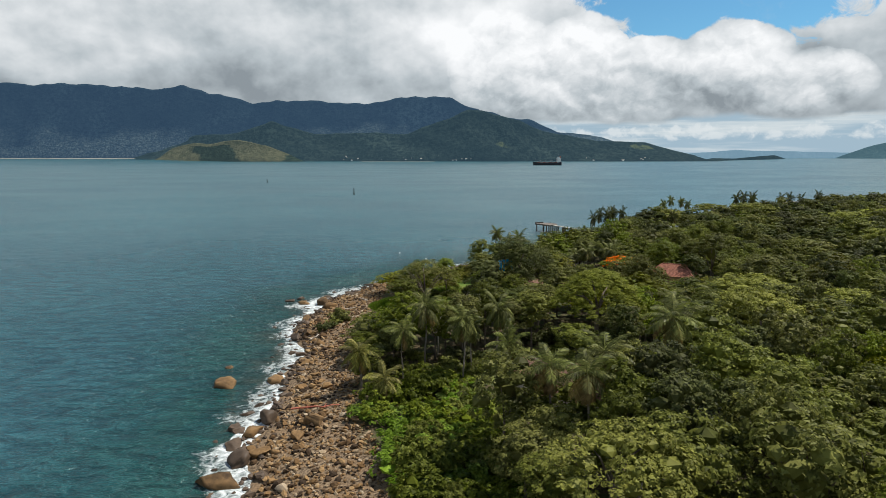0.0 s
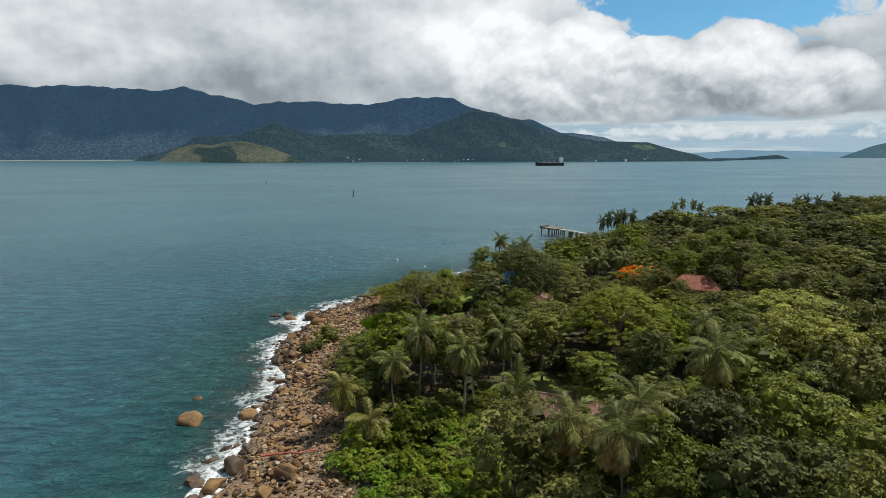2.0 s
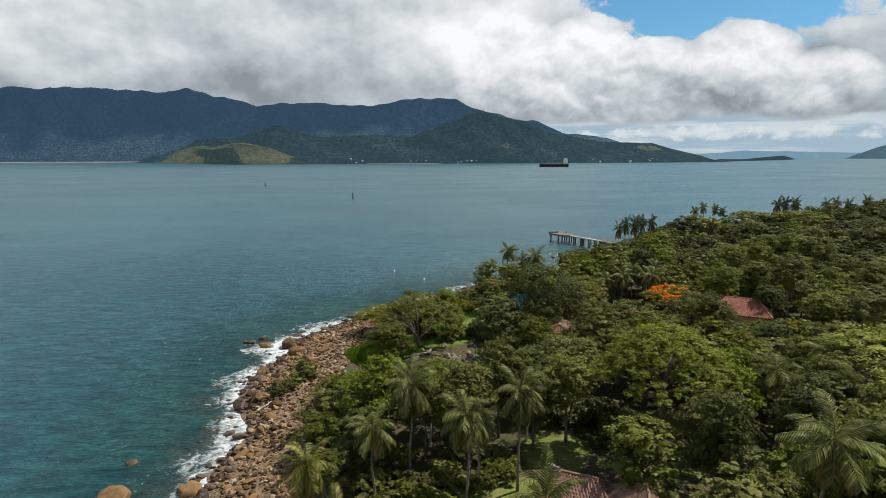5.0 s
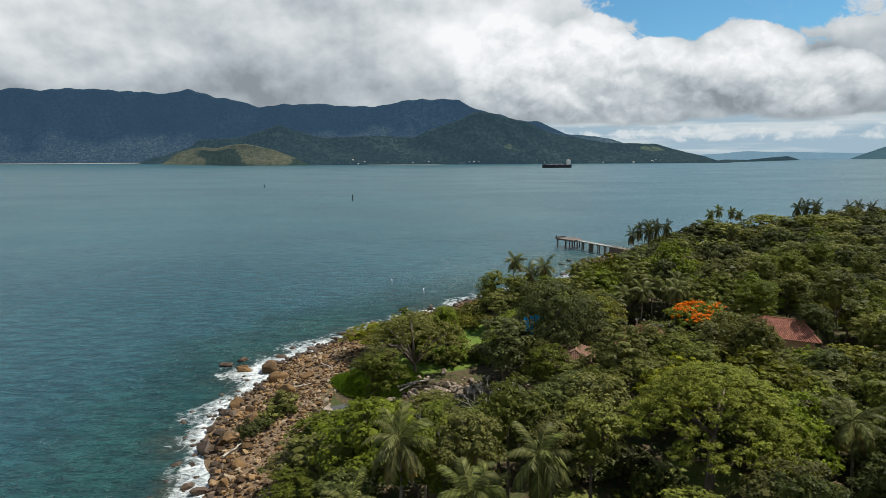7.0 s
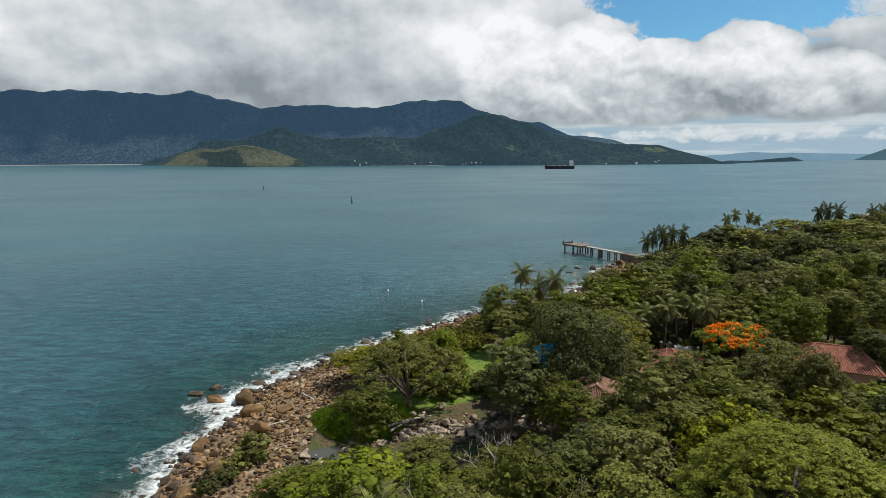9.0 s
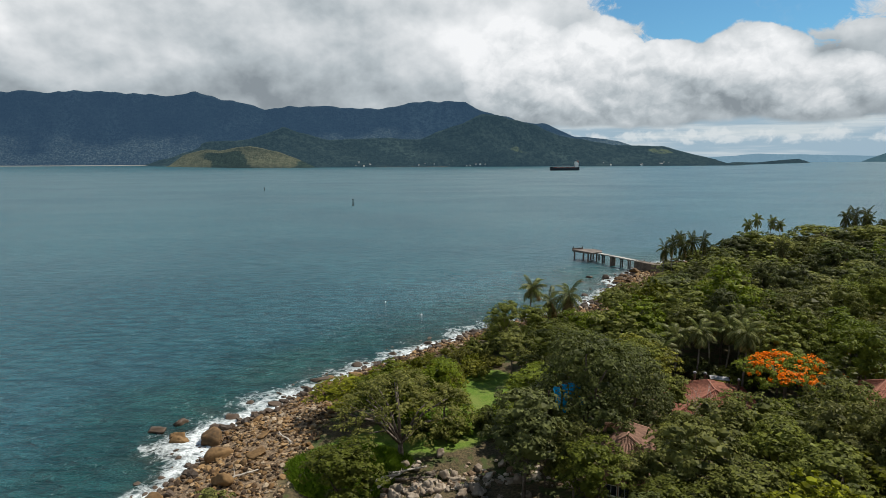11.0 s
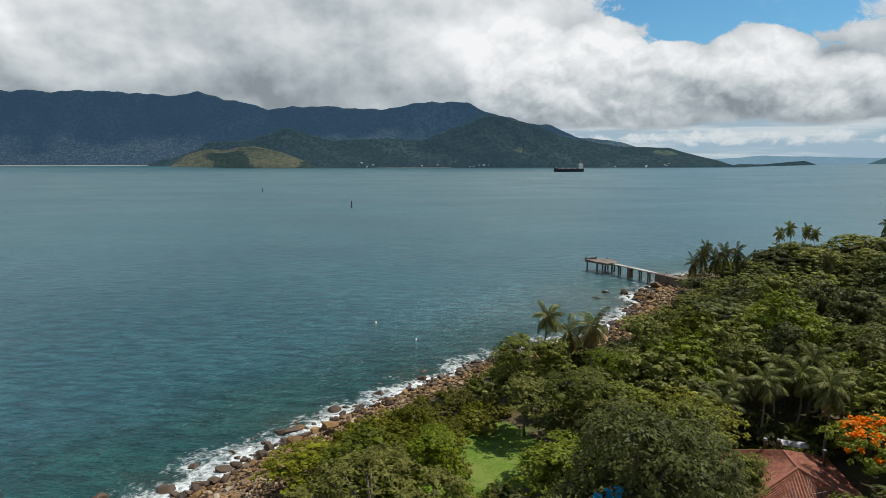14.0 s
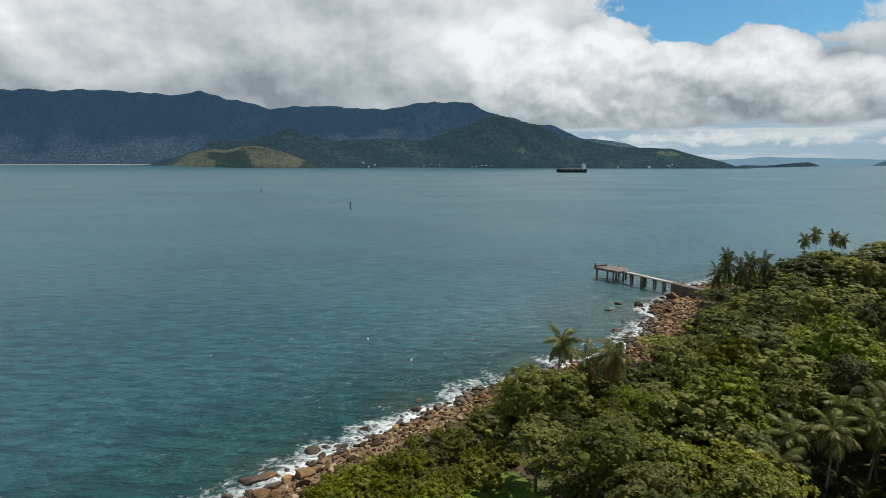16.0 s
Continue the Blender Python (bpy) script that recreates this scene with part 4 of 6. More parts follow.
PALM_PLAN = [
    ("young", -13.9, 97.4, 8.5, 1.0), ("young", -9.6, 90.5, 6.5, 0.95), ("wood", -7.0, 98.9, 11.8, 0.8), ("wood", -3.2, 105.8, 14.0, 1.05), ("queen", 3.5, 95.5, 14.6, 0.95), ("queen", 4.9, 101.2, 11.6, 0.8), ("queen", 9.4, 100.8, 15.0, 1.0),
    ("wood", 8.5, 78.6, 15.6, 0.85), ("tall", 31.8, 82.4, 18.8, 1.1), ("tall", 20.0, 68.8, 18.0, 1.0), ("tall_dry", 12.9, 68.5, 16.3, 1.0), ("tall_dry", 16.4, 64.1, 17.0, 1.0), ("wood", 21.5, 84, 9.8, 0.8), ("tall", 43.9, 110, 14.2, 0.9), ("tall", 54.6, 115.4, 14.4, 1.0),
    ("wood", 51.0, 106.4, 14.2, 1.0),
    ("coast", 17.4, 202, 15.2, 1.0), ("dry", 22.0, 203.5, 12.2, 0.95), ("dry", 25.8, 202, 13.8, 1.0),
    ("queen", 43.5, 179.4, 12.6, 0.95), ("queen", 40.4, 181, 11.4, 1.0), ("queen", 49.2, 181, 12.8, 0.9), ("queen", 47.2, 183.7, 13.6, 0.9), ("queen", 49, 174.6, 13.6, 0.95), ("queen", 53.5, 186, 13.2, 1.0), ("queen", 36.4, 176.4, 10.6, 1.0), ("young", 31.4, 182, 6.6, 1.0), ("young", 29, 187, 6.2, 0.9),
]
FAR_PALMS = [
    ("grove", 69, 235.4, 11.6, 1.05), ("grove", 59, 231, 11.4, 1.0), ("grove", 63.5, 228, 11.8, 1.05), ("grove", 71, 224, 11.2, 1.05), ("grove", 66, 240, 12, 1.0), ("grove", 77, 230, 11, 1.0),
    ("grove", 70, 268, 15.4, 1.0), ("grove", 73, 266, 15.0, 1.1), ("grove", 77, 269, 15.8, 1.1), ("grove", 66, 264, 14.0, 1.0), ("grove", 81, 272, 15.4, 1.0),
    ("coast", 116, 316, 16.0, 1.1), ("coast", 121, 318, 17.6, 1.1), ("coast", 125, 317, 17.0, 1.0), ("coast", 131, 320, 15.6, 1.1), ("grove", 118, 305, 12, 1.1), ("grove", 123, 303, 11.6, 1.1),
    ("grove", 157, 322, 18.4, 1.25), ("grove", 162, 324, 18.6, 1.25), ("grove", 168, 326, 18.4, 1.25), ("grove", 164, 318, 17.2, 1.2), ("grove", 186, 332, 17.2, 1.2), ("grove", 193, 334, 17.6, 1.2), ("grove", 200, 336, 17, 1.2), ("grove", 215, 345, 18, 1.2),
    ("grove", 101, 262, 15.0, 1.0), ("grove", 112, 250, 15, 1.0), ("grove", 84, 300, 13, 1.0),
]
for plan in (PALM_PLAN, FAR_PALMS):
    for kind, x, y, top, size in plan:
        set_palm(kind, x, y, top, rng.uniform(0, 6.28), size * (0.7 if plan is FAR_PALMS else 1.0))


# ---- the wood: some trees at known places, the rest close round them
TAKEN = [(x, y, 1.6) for plan in (PALM_PLAN, FAR_PALMS) for _, x, y, _, _ in plan]


def set_tree(stock, x, y, top=None, wide=1.0, turn=None):
    g = ground_z(x, y)
    tall = stock.top if top is None else max(1.0, top - g)
    s = tall / stock.top
    stock.set(Matrix.LocRotScale((x, y, g), Euler((0, 0, rng.uniform(0, 6.28) if turn is None else turn)), (wide, wide, s)))
    TAKEN.append((x, y, stock.R * wide * 0.8))


NEAR, FAR = TREES["near"], TREES["far"]
# the big rain tree over the lawn
RAIN = tree_stock("rain_tree", "great pale green rain tree spreading over the lawn", "", LEAF["umbrella"], lambda R, H, z, r: lobes_umbrella(R, H, z, 170, r), 9.6, 7.4, 9.0, 56000, 0.22, 61, 0.5, 0.5, 0.82, -0.05, 0.6)
set_tree(RAIN, 29.2, 110.6, 20.2)
# the thin tree that leans over the mouth of the stream
OPEN = tree_stock("almond_tree", "open spreading tree with bare forked limbs showing", "", LEAF["umbrella"], lambda R, H, z, r: lobes_umbrella(R, H, z, 34, r), 8.6, 4.6, 5.8, 9500, 0.34, 62, 0.42, 0.55, 0.0, -0.3, 0.6, 0.34, 14)
set_tree(OPEN, -4.6, 153.6, 13.4)
DARK = tree_stock("fig_tree", "broad dark green tree with a heavy domed crown", "dark broad trees", LEAF["deep"], lambda R, H, z, r: lobes_round(R, H, z, 34, r, 0.6), 7.6, 9.4, 6.0, 26000, 0.38, 63, 0.5, 0.55, 0.45)
for x, y, top, wide in ((18.4, 150.6, 20.2, 1.0), (25.6, 156.0, 16.4, 0.7)):
    set_tree(DARK, x, y, top, wide)


def flamboyant():
    r = np.random.default_rng(64)
    lobes = lobes_umbrella(6.4, 2.6, 5.2, 28, r)
    ob = thing("flame_tree", "flat-topped flame tree covered in orange-red blossom", "tree")
    part("trunk", trunk_mesh("trunk", 5.0, 0.3, lobes, BARK, 64), None, ob)
    part("crown", crown_mesh("crown", lobes, 7000, 0.38, LEAF["bright"], 64, -0.1), None, ob)
    up = [(x, y, z + 0.22, a, b, c) for x, y, z, a, b, c in lobes if r.uniform() < 0.7]
    part("blossom", crown_mesh("blossom", up, 3400, 0.30, LEAF["flower"], 65, 0.3, 0.8, 0.0, 0.75), None, ob, "orange-red flower clusters")
    ob.matrix_basis = Matrix.LocRotScale((50.3, 164.7, ground_z(50.3, 164.7)), None, (0.95, 0.95, 1.15))
    TAKEN.append((50.3, 164.7, 5.6))


flamboyant()

TREE_PLAN = [
    # kind, which, x, y, top over the sea, width
    ("tier", 1, -14, 117, 9.6, 0.9), ("tier", 0, -10, 123, 9.8, 0.95), ("tier", 0, -7.2, 114.4, 15.4, 1.0), ("tier", 0, -14.5, 126, 8.2, 0.85), ("round", 3, 3.6, 108.5, 15.4, 0.9), ("round", 3, 12.6, 111, 13.8, 0.85), ("tier", 0, -8, 132, 7.4, 0.85), ("round", 3, 7.7, 119.8, 11.8, 0.95),
    ("round", 1, 0.5, 124, 10.0, 0.9), ("round", 1, 9, 128, 8.8, 0.9), ("round", 3, 16.4, 136.4, 13.6, 0.8), ("round", 0, 18, 126, 13.6, 0.9), ("round", 3, 17.2, 112.5, 15.2, 0.9), ("round", 3, -1, 136, 6.6, 0.75), ("round", 3, 29.7, 132.7, 13.0, 1.0), ("tier", 1, 26.9, 138, 17.6, 0.95), ("round", 3, 23, 131, 12.2, 0.9),
    ("round", 1, 7.6, 70.6, 17.6, 1.0), ("round", 3, 12.4, 63.0, 13.4, 0.8), ("round", 0, 26.0, 67.0, 19.8, 1.05), ("round", 0, 24.8, 57.5, 19.8, 1.0), ("round", 1, 34.4, 70.4, 20.2, 1.05), ("round", 2, 37, 63.0, 19.4, 1.0), ("round", 1, 30.3, 45.7, 20.2, 1.0), ("umbrella", 0, 15, 47.4, 17.8, 0.95),
    ("round", 1, 38.4, 87.4, 19.2, 1.0), ("round", 0, 28.4, 92.4, 18.0, 0.75), ("round", 1, 30.6, 97.4, 16.4, 0.8), ("tier", 1, 57.7, 87.4, 20.6, 1.1), ("tier", 0, 46.6, 117, 14.4, 0.9), ("umbrella", 0, 60, 113.4, 17.6, 1.3), ("tier", 0, 48, 123.4, 13.4, 0.9), ("tier", 2, 43.2, 128.6, 16.6, 1.15), ("tier", 0, 50.6, 140.4, 13.0, 1.05), ("round", 2, 70.4, 132.5, 19.6, 1.1),
    ("round", 4, 21.2, 181.4, 13.8, 0.9), ("round", 1, 12.4, 183, 11.6, 0.85), ("round", 0, 17.5, 190, 9.6, 0.6), ("tier", 1, 31.0, 184.4, 16.6, 1.1), ("tier", 0, 36.0, 188.0, 17.0, 1.1), ("tier", 1, 46, 194.6, 18.6, 1.15), ("tier", 0, 57.4, 202, 20.6, 1.15), ("round", 1, 29, 193, 12.6, 0.75), ("round", 0, 36.0, 180.2, 12.0, 0.7),
    ("round", 4, 60.8, 163.6, 18.2, 1.0), ("round", 4, 66.4, 178, 16.8, 1.1), ("round", 2, 72, 159, 21.0, 1.1), ("round", 1, 63, 186, 18.4, 1.05), ("round", 0, 52.0, 190, 17.6, 0.9),
    ("round", 3, 32.4, 146, 13.8, 0.8), ("round", 1, 36.0, 147.6, 14.4, 0.85), ("tier", 1, 41.0, 146, 14.0, 0.85), ("tier", 0, 53, 157.4, 11.8, 0.8), ("tier", 0, 45.6, 155, 10.6, 0.75), ("round", 3, 33, 161.6, 11.2, 0.55), ("round", 2, 15.6, 142.6, 13.4, 0.65), ("round", 3, 28.2, 147.4, 10.4, 0.55), ("round", 3, 21.4, 140.6, 10.2, 0.6), ("round", 3, 14, 155, 11.0, 0.7), ("round", 3, 54.6, 148.6, 13.2, 0.5), ("tier", 0, 58, 142, 12.0, 0.9), ("tier", 2, 64, 141, 13.0, 0.9),
    ("tier", 0, 72, 250, 14.6, 1.5), ("tier", 1, 80, 256, 15.6, 1.4), ("tier", 0, 86, 246, 15, 1.5), ("tier", 2, 92, 258, 15, 1.4), ("umbrella", 0, 135, 300, 17, 1.5), ("umbrella", 0, 146, 282, 19, 1.6),
]
for kind, which, x, y, top, wide in TREE_PLAN:
    set_tree((NEAR if y < 206 else FAR)[kind][which], x, y, top, wide)

# no tall tree where these show: centre and half sizes
GAPS = [(-16, 142, 7, 7), (-11, 150, 11, 10), (4, 134, 10, 8), (25, 206, 13, 9), (37, 221, 11, 10), (49, 240, 8, 12), (6, 186, 11, 10), (22, 192, 9, 6), (17, 108, 8, 12), (29, 118, 9, 9), (29, 104, 8, 8), (36, 157, 8, 8), (58, 146, 9, 8), (20, 141, 7, 7), (14, 86, 9, 9), (12, 80, 6, 8), (19, 80, 5, 9), (4, 95, 5, 13), (12, 99, 6, 12), (8, 176, 9, 17), (19.5, 90, 7, 9), (41, 167, 9.5, 9), (66, 164, 10.5, 12), (26, 157, 6.5, 9), (-4, 148, 15, 10), (-14, 134, 7, 6), (-13, 157, 8, 9), (7.1, 160.0, 6, 6), (-2, 74, 12, 30), (-6, 190, 10, 22), (37, 104, 5, 6), (0, 183, 12, 20), (44, 176, 7, 4), (106, 200, 4, 4), (73, 212, 2, 2.5), (91, 206, 3.5, 4),
        (30, 180, 7, 6)]


def in_gap(x, y):
    return any(((x - a) / c) ** 2 + ((y - b) / d) ** 2 < 1 for a, b, c, d in GAPS)


def canopy(x, y):
    """How high the wood stands over the sea."""
    low = float(np.interp(y, [60, 110, 150, 210, 270], [18.2, 16.0, 15.2, 16.0, 14.2])) + 1.8 * math.sin(x * 0.11 + 1) * math.sin(y * 0.085)
    return low + min(5.0, max(0.0, (x - 50) * 0.02))


grid = {}
for x, y, r in TAKEN:
    grid.setdefault((int(x // 10), int(y // 10)), []).append((x, y, r))


def room(x, y, r, close=0.74):
    for i in range(int(x // 10) - 1, int(x // 10) + 2):
        for j in range(int(y // 10) - 1, int(y // 10) + 2):
            for a, b, q in grid.get((i, j), ()):
                if math.hypot(x - a, y - b) < close * (r + q):
                    return False
    return True


for attempt in range(26000):
    y = rng.uniform(34, 385)
    x = rng.uniform(-22, 0.75 * y + 12)
    far = y > 206 or x > 100
    u = rng.uniform()
    kind = "round" if u < (0.8 if far else 0.6) else "tier" if u < 0.92 else "umbrella"
    stocks = (FAR if far else NEAR)[kind]
    stock = stocks[rng.integers(len(stocks))]
    wide = rng.uniform(0.72, 1.1) * (rng.uniform(1.0, 1.35) if far else 1.0) * (1.2 if kind == "umbrella" else 1.0)
    r = stock.R * wide * 0.8
    if in_gap(x, y) or not room(x, y, r) or green_of(x, y)[0] < 1.2 + r * (0.35 if y < 195 else 0.75):
        continue
    edge = green_of(x, y)[0]
    top = canopy(x, y) * rng.uniform(0.82, 1.14) + (1.5 if kind == "umbrella" else 0)
    top = min(top, 6.5 + edge * 0.55 if y < 195 else 4.5 + edge * 0.5)
    grid.setdefault((int(x // 10), int(y // 10)), []).append((x, y, r))
    g = ground_z(x, y)
    m = Matrix.LocRotScale((x, y, g), Euler((0, 0, rng.uniform(0, 6.28))), (wide, wide, max(0.35, (top - g) / stock.top)))
    join_tree(stock, m) if far else stock.set(m)
finish_wood()

CLIPPED = shrub_stock(LEAF["bright"], "clipped round bright green hedge bush on the lawn", 1.8, 1.9, 2000, 0.24, 47)
for x, y, s in ((5.4, 101.4, 1.0), (7.2, 103.6, 1.1), (8.6, 105.4, 0.9), (44.5, 176, 1.0), (47, 175.6, 1.0), (41.8, 176.6, 0.9)):
    CLIPPED.set(Matrix.LocRotScale((x, y, ground_z(x, y) - 0.1), Euler((0, 0, x)), (s, s, s)))

# shrubs: bright ones in the open, dark ones under the edge of the wood
SHRUB_SPOTS = [("bright", -1, 74, 13, 24, 72, 1.25, 2.5), ("bright", 3, 62, 9, 14, 20, 1.2, 2.0), ("yellow", -4, 187, 13, 22, 78, 1.1, 3.5), ("bright", 1, 163, 9, 7, 14, 1.0, 1.5), ("dark", -25.5, 140.5, 3.5, 8, 9, 0.8, -20.0), ("dark", 7, 160, 6, 6, 8, 0.9, 1.5), ("dark", -1, 106, 10, 8, 9, 1.1, 3.0), ("dark", 30, 196, 9, 9, 10, 1.0, 3.0), ("dark", -13, 126, 5, 8, 9, 0.8, 1.0),
               ("dark", 26, 157, 9, 9, 10, 0.8, 3.0), ("bright", 11, 98, 3.5, 4, 5, 0.6, 3.0), ("dark", 9, 203, 5, 4, 9, 0.9, 2.0), ("dark", 34, 214, 10, 10, 11, 1.2, 2.0), ("yellow", 22, 207, 9, 6, 9, 1.1, 1.5), ("dark", 50, 240, 7, 10, 7, 1.2, 2.0), ("dark", 40, 160, 12, 4, 8, 1.0, 3.0), ("yellow", 22, 214, 16, 8, 10, 1.1, 1.5), ("dark", 60, 258, 8, 16, 9, 1.2, 1.5), ("dark", 46, 179.5, 9, 3, 9, 1.1, 3.0), ("bright", 44, 177.2, 6, 0.8, 9, 0.7, 3.0), ("dark", 21, 118.5, 5, 2.5, 7, 1.1, 3.0), ("dark", 24, 111, 3, 4, 6, 0.9, 3.0), ("dark", 66, 152, 9, 5, 8, 1.0, 3.0)]
for tone, cx, cy, rx, ry, count, size, margin in SHRUB_SPOTS:
    for i in range(count):
        a, q = rng.uniform(0, 6.283), math.sqrt(rng.uniform(0, 1))
        x, y = cx + math.cos(a) * q * rx, cy + math.sin(a) * q * ry
        blocked = any(math.hypot((x - a) / c, (y - b) / d) < 0.92 for a, b, c, d in LAWNS[2:]) or math.hypot((x - 19.5) / 6.5, (y - 92) / 7) < 1
        if green_of(x, y)[0] < margin * 0.4 or blocked:
            continue
        stock = SHRUBS[tone][rng.integers(2)]
        s = size * rng.uniform(0.7, 1.25)
        stock.set(Matrix.LocRotScale((x, y, ground_z(x, y) - 0.1), Euler((0, 0, rng.uniform(0, 6.28))), (s, s, s * rng.uniform(0.8, 1.3))))


def grass_mound(cx, cy, rx, ry, rise, count, seed):
    """Long grass in tufts over a low bank."""
    r = np.random.default_rng(seed)
    a, q = r.uniform(0, 6.283, count), np.sqrt(r.uniform(0, 1, count))
    x, y = cx + np.cos(a) * q * rx * (1 + 0.12 * np.sin(3 * a)), cy + np.sin(a) * q * ry
    z = height_of(x, y) + rise * (1 - q ** 2.2) * (0.85 + 0.25 * wobble(x, y, 1.6, 4.0))
    p = np.stack([x, y, z], 1)
    lean = r.normal(scale=1.1, size=(count, 3)) + np.stack([np.cos(a) * q, np.sin(a) * q, 0 * q], 1) * 0.9
    lean[:, 2] = 1.0
    lean /= np.linalg.norm(lean, axis=1, keepdims=True)
    side = np.cross(lean, r.normal(size=(count, 3)))
    side /= np.linalg.norm(side, axis=1, keepdims=True)
    tall, wide = r.uniform(0.45, 1.0, (count, 1)), r.uniform(0.05, 0.12, (count, 1))
    v = np.stack([p - side * wide - np.array([0, 0, 0.25]), p + side * wide - np.array([0, 0, 0.25]), p + lean * tall], 1).reshape(-1, 3)
    n_ring = 24
    body = [(cx, cy, ground_z(cx, cy) + rise * 0.9)]
    for k in (0.35, 0.7, 1.0):
        for i in range(n_ring):
            t = 6.283 * i / n_ring
            bx, by = cx + math.cos(t) * k * rx * (1 + 0.12 * math.sin(3 * t)), cy + math.sin(t) * k * ry
            body.append((bx, by, ground_z(bx, by) + rise * 0.9 * (1 - k ** 2.2) - (0.3 if k == 1.0 else 0.0)))
    faces = [(3 * i, 3 * i + 1, 3 * i + 2) for i in range(count)]
    b = 3 * count
    for i in range(n_ring):
        j = (i + 1) % n_ring
        faces.append((b, b + 1 + i, b + 1 + j))
        for k in range(2):
            o = b + 1 + k * n_ring
            faces.append((o + i, o + n_ring + i, o + n_ring + j, o + j))
    me = mesh_of("grass_bank", np.concatenate([v, np.array(body)]), faces, LEAF["grass"])
    tagged(new("grass_bank", me), "bank of long bright green grass beside the stream mouth", "grass", kind="stuff")


grass_mound(-11.2, 151.2, 7.6, 6.0, 1.9, 16000, 48)


# ---------------------------------------------------------------- stones of the shore
def stone_mesh(name, seed, mat, level=3, flat=0.62, rough=0.34):
    """A sea-worn block: a few broad faces, rounded edges, uneven sides."""
    r = random.Random(seed)
    bm = bmesh.new()
    bmesh.ops.create_icosphere(bm, subdivisions=level, radius=1.0)
    cuts = [(Vector((r.gauss(0, 1), r.gauss(0, 1), r.gauss(0, 0.8))).normalized(), r.uniform(0.42, 0.78)) for _ in range(13)]
    for v in bm.verts:
        p = v.co.copy()
        for c, d in cuts:
            over = p.dot(c) - d
            if over > 0:
                p -= c * over
        p += p.normalized() * rough * (0.42 * noise.noise(p * 1.6 + Vector((seed, 0, 0))) + 0.3 * noise.noise(p * 3.8 + Vector((0, seed, 0))) + 0.14 * noise.noise(p * 8.0 + Vector((0, 0, seed))))
        v.co = Vector((p.x * 1.2, p.y * 0.95, p.z * flat))
    me = bpy.data.meshes.new(name)
    bm.to_mesh(me)
    bm.free()
    me.materials.append(mat)
    me.polygons.foreach_set("use_smooth", np.ones(len(me.polygons), dtype=bool))
    return me


def boulder_set(name, mat, seeds):
    return [stone_mesh(name, s, mat) for s in seeds]


BOULDERS = {"dry": boulder_set("boulder", BOULDER, range(71, 77)), "wet": boulder_set("wet_boulder", WET_ROCK, range(81, 85)), "pale": [stone_mesh("pale_boulder", q, PALE_ROCK, 3, 0.7, 0.5) for q in range(91, 95)]}
BOULDER_LABEL = {"dry": "rounded tan boulder lying on the stony shore", "wet": "dark wet boulder washed by the swell", "pale": "pale grey rounded boulder in the stream bed"}


def set_boulder(kind, x, y, size, sink=0.25, z=None):
    me = BOULDERS[kind][rng.integers(len(BOULDERS[kind]))]
    ob = tagged(new("boulder", me), BOULDER_LABEL[kind], "boulder", {"dry": "boulders of the shore", "wet": "wet boulders at the waterline", "pale": "boulders of the stream"}[kind])
    g = max(ground_z(x, y), -0.5) if z is None else z
    s = size * 0.5
    ob.matrix_basis = Matrix.LocRotScale((x, y, g + s * (0.6 - sink)), Euler((rng.uniform(-0.2, 0.2), rng.uniform(-0.2, 0.2), rng.uniform(0, 6.28))), (s * rng.uniform(0.85, 1.2), s * rng.uniform(0.85, 1.1), s * rng.uniform(0.8, 1.2)))
    return ob


# the great single boulders: x, y, width
BIG = [("dry", -39.3, 103.6, 4.4), ("dry", -42, 112.8, 2.0), ("dry", -30.6, 105.6, 3.4), ("wet", -27.5, 89.5, 4.6), ("dry", -28.6, 85.2, 4.0), ("dry", -19.3, 85.3, 3.8), ("dry", -28.4, 70.5, 5.0), ("wet", -30.2, 81, 3.2), ("wet", -27.6, 76, 4.4), ("dry", -25, 77.5, 2.6), ("wet", -31.5, 86, 2.8),
       ("dry", -34.5, 146.8, 3.2), ("dry", -38.5, 164, 3.0), ("wet", -44, 167.5, 3.4), ("wet", -41.5, 170, 2.6), ("dry", -33.5, 163.4, 4.2), ("dry", -39.8, 165.6, 3.2), ("wet", -33, 131, 3.4), ("dry", -31, 133, 3.6), ("dry", -29, 138.5, 2.8), ("dry", -27, 150, 3.2), ("dry", -24.5, 157, 3.0),
       ("dry", -30, 158, 3.6), ("wet", -23.5, 189.5, 3.4), ("dry", -21.6, 191, 2.4), ("wet", -17.5, 197.5, 3.0), ("wet", -11, 205, 2.6), ("dry", -20.5, 184.5, 3.6), ("dry", -17, 190, 3.0), ("dry", 67.8, 297.5, 5.4), ("wet", 55, 289, 3.6), ("dry", 58.6, 285, 3.4), ("wet", 45, 283, 2.6), ("wet", 49.5, 291, 2.8), ("wet", 42, 262, 2.4), ("dry", 61.5, 291, 3.2)]
for kind, x, y, size in BIG:
    set_boulder(kind, x, y, size)
made = 0
while made < 150:
    y = rng.uniform(56, 312)
    x = rng.uniform(-48, 75)
    s = inland_of(x, y)[0]
    if not -4.5 < s < 9 or green_of(x, y)[0] > -0.5:
        continue
    if s > 3.0 and rng.uniform() < 0.4:
        continue
    set_boulder("wet" if s < 1.9 else "dry", x, y, rng.uniform(0.8, 1.7) if rng.uniform() < 0.82 else rng.uniform(1.7, 2.8))
    made += 1
for i in range(92):
    x, y = rng.normal(1.4, 3.6), rng.normal(147.0, 2.2)
    if rng.uniform() < 0.2:
        x, y = x - 12, y - 4
    set_boulder("pale", x, y, rng.uniform(0.7, 1.6) if rng.uniform() < 0.75 else rng.uniform(1.6, 2.4), 0.15)


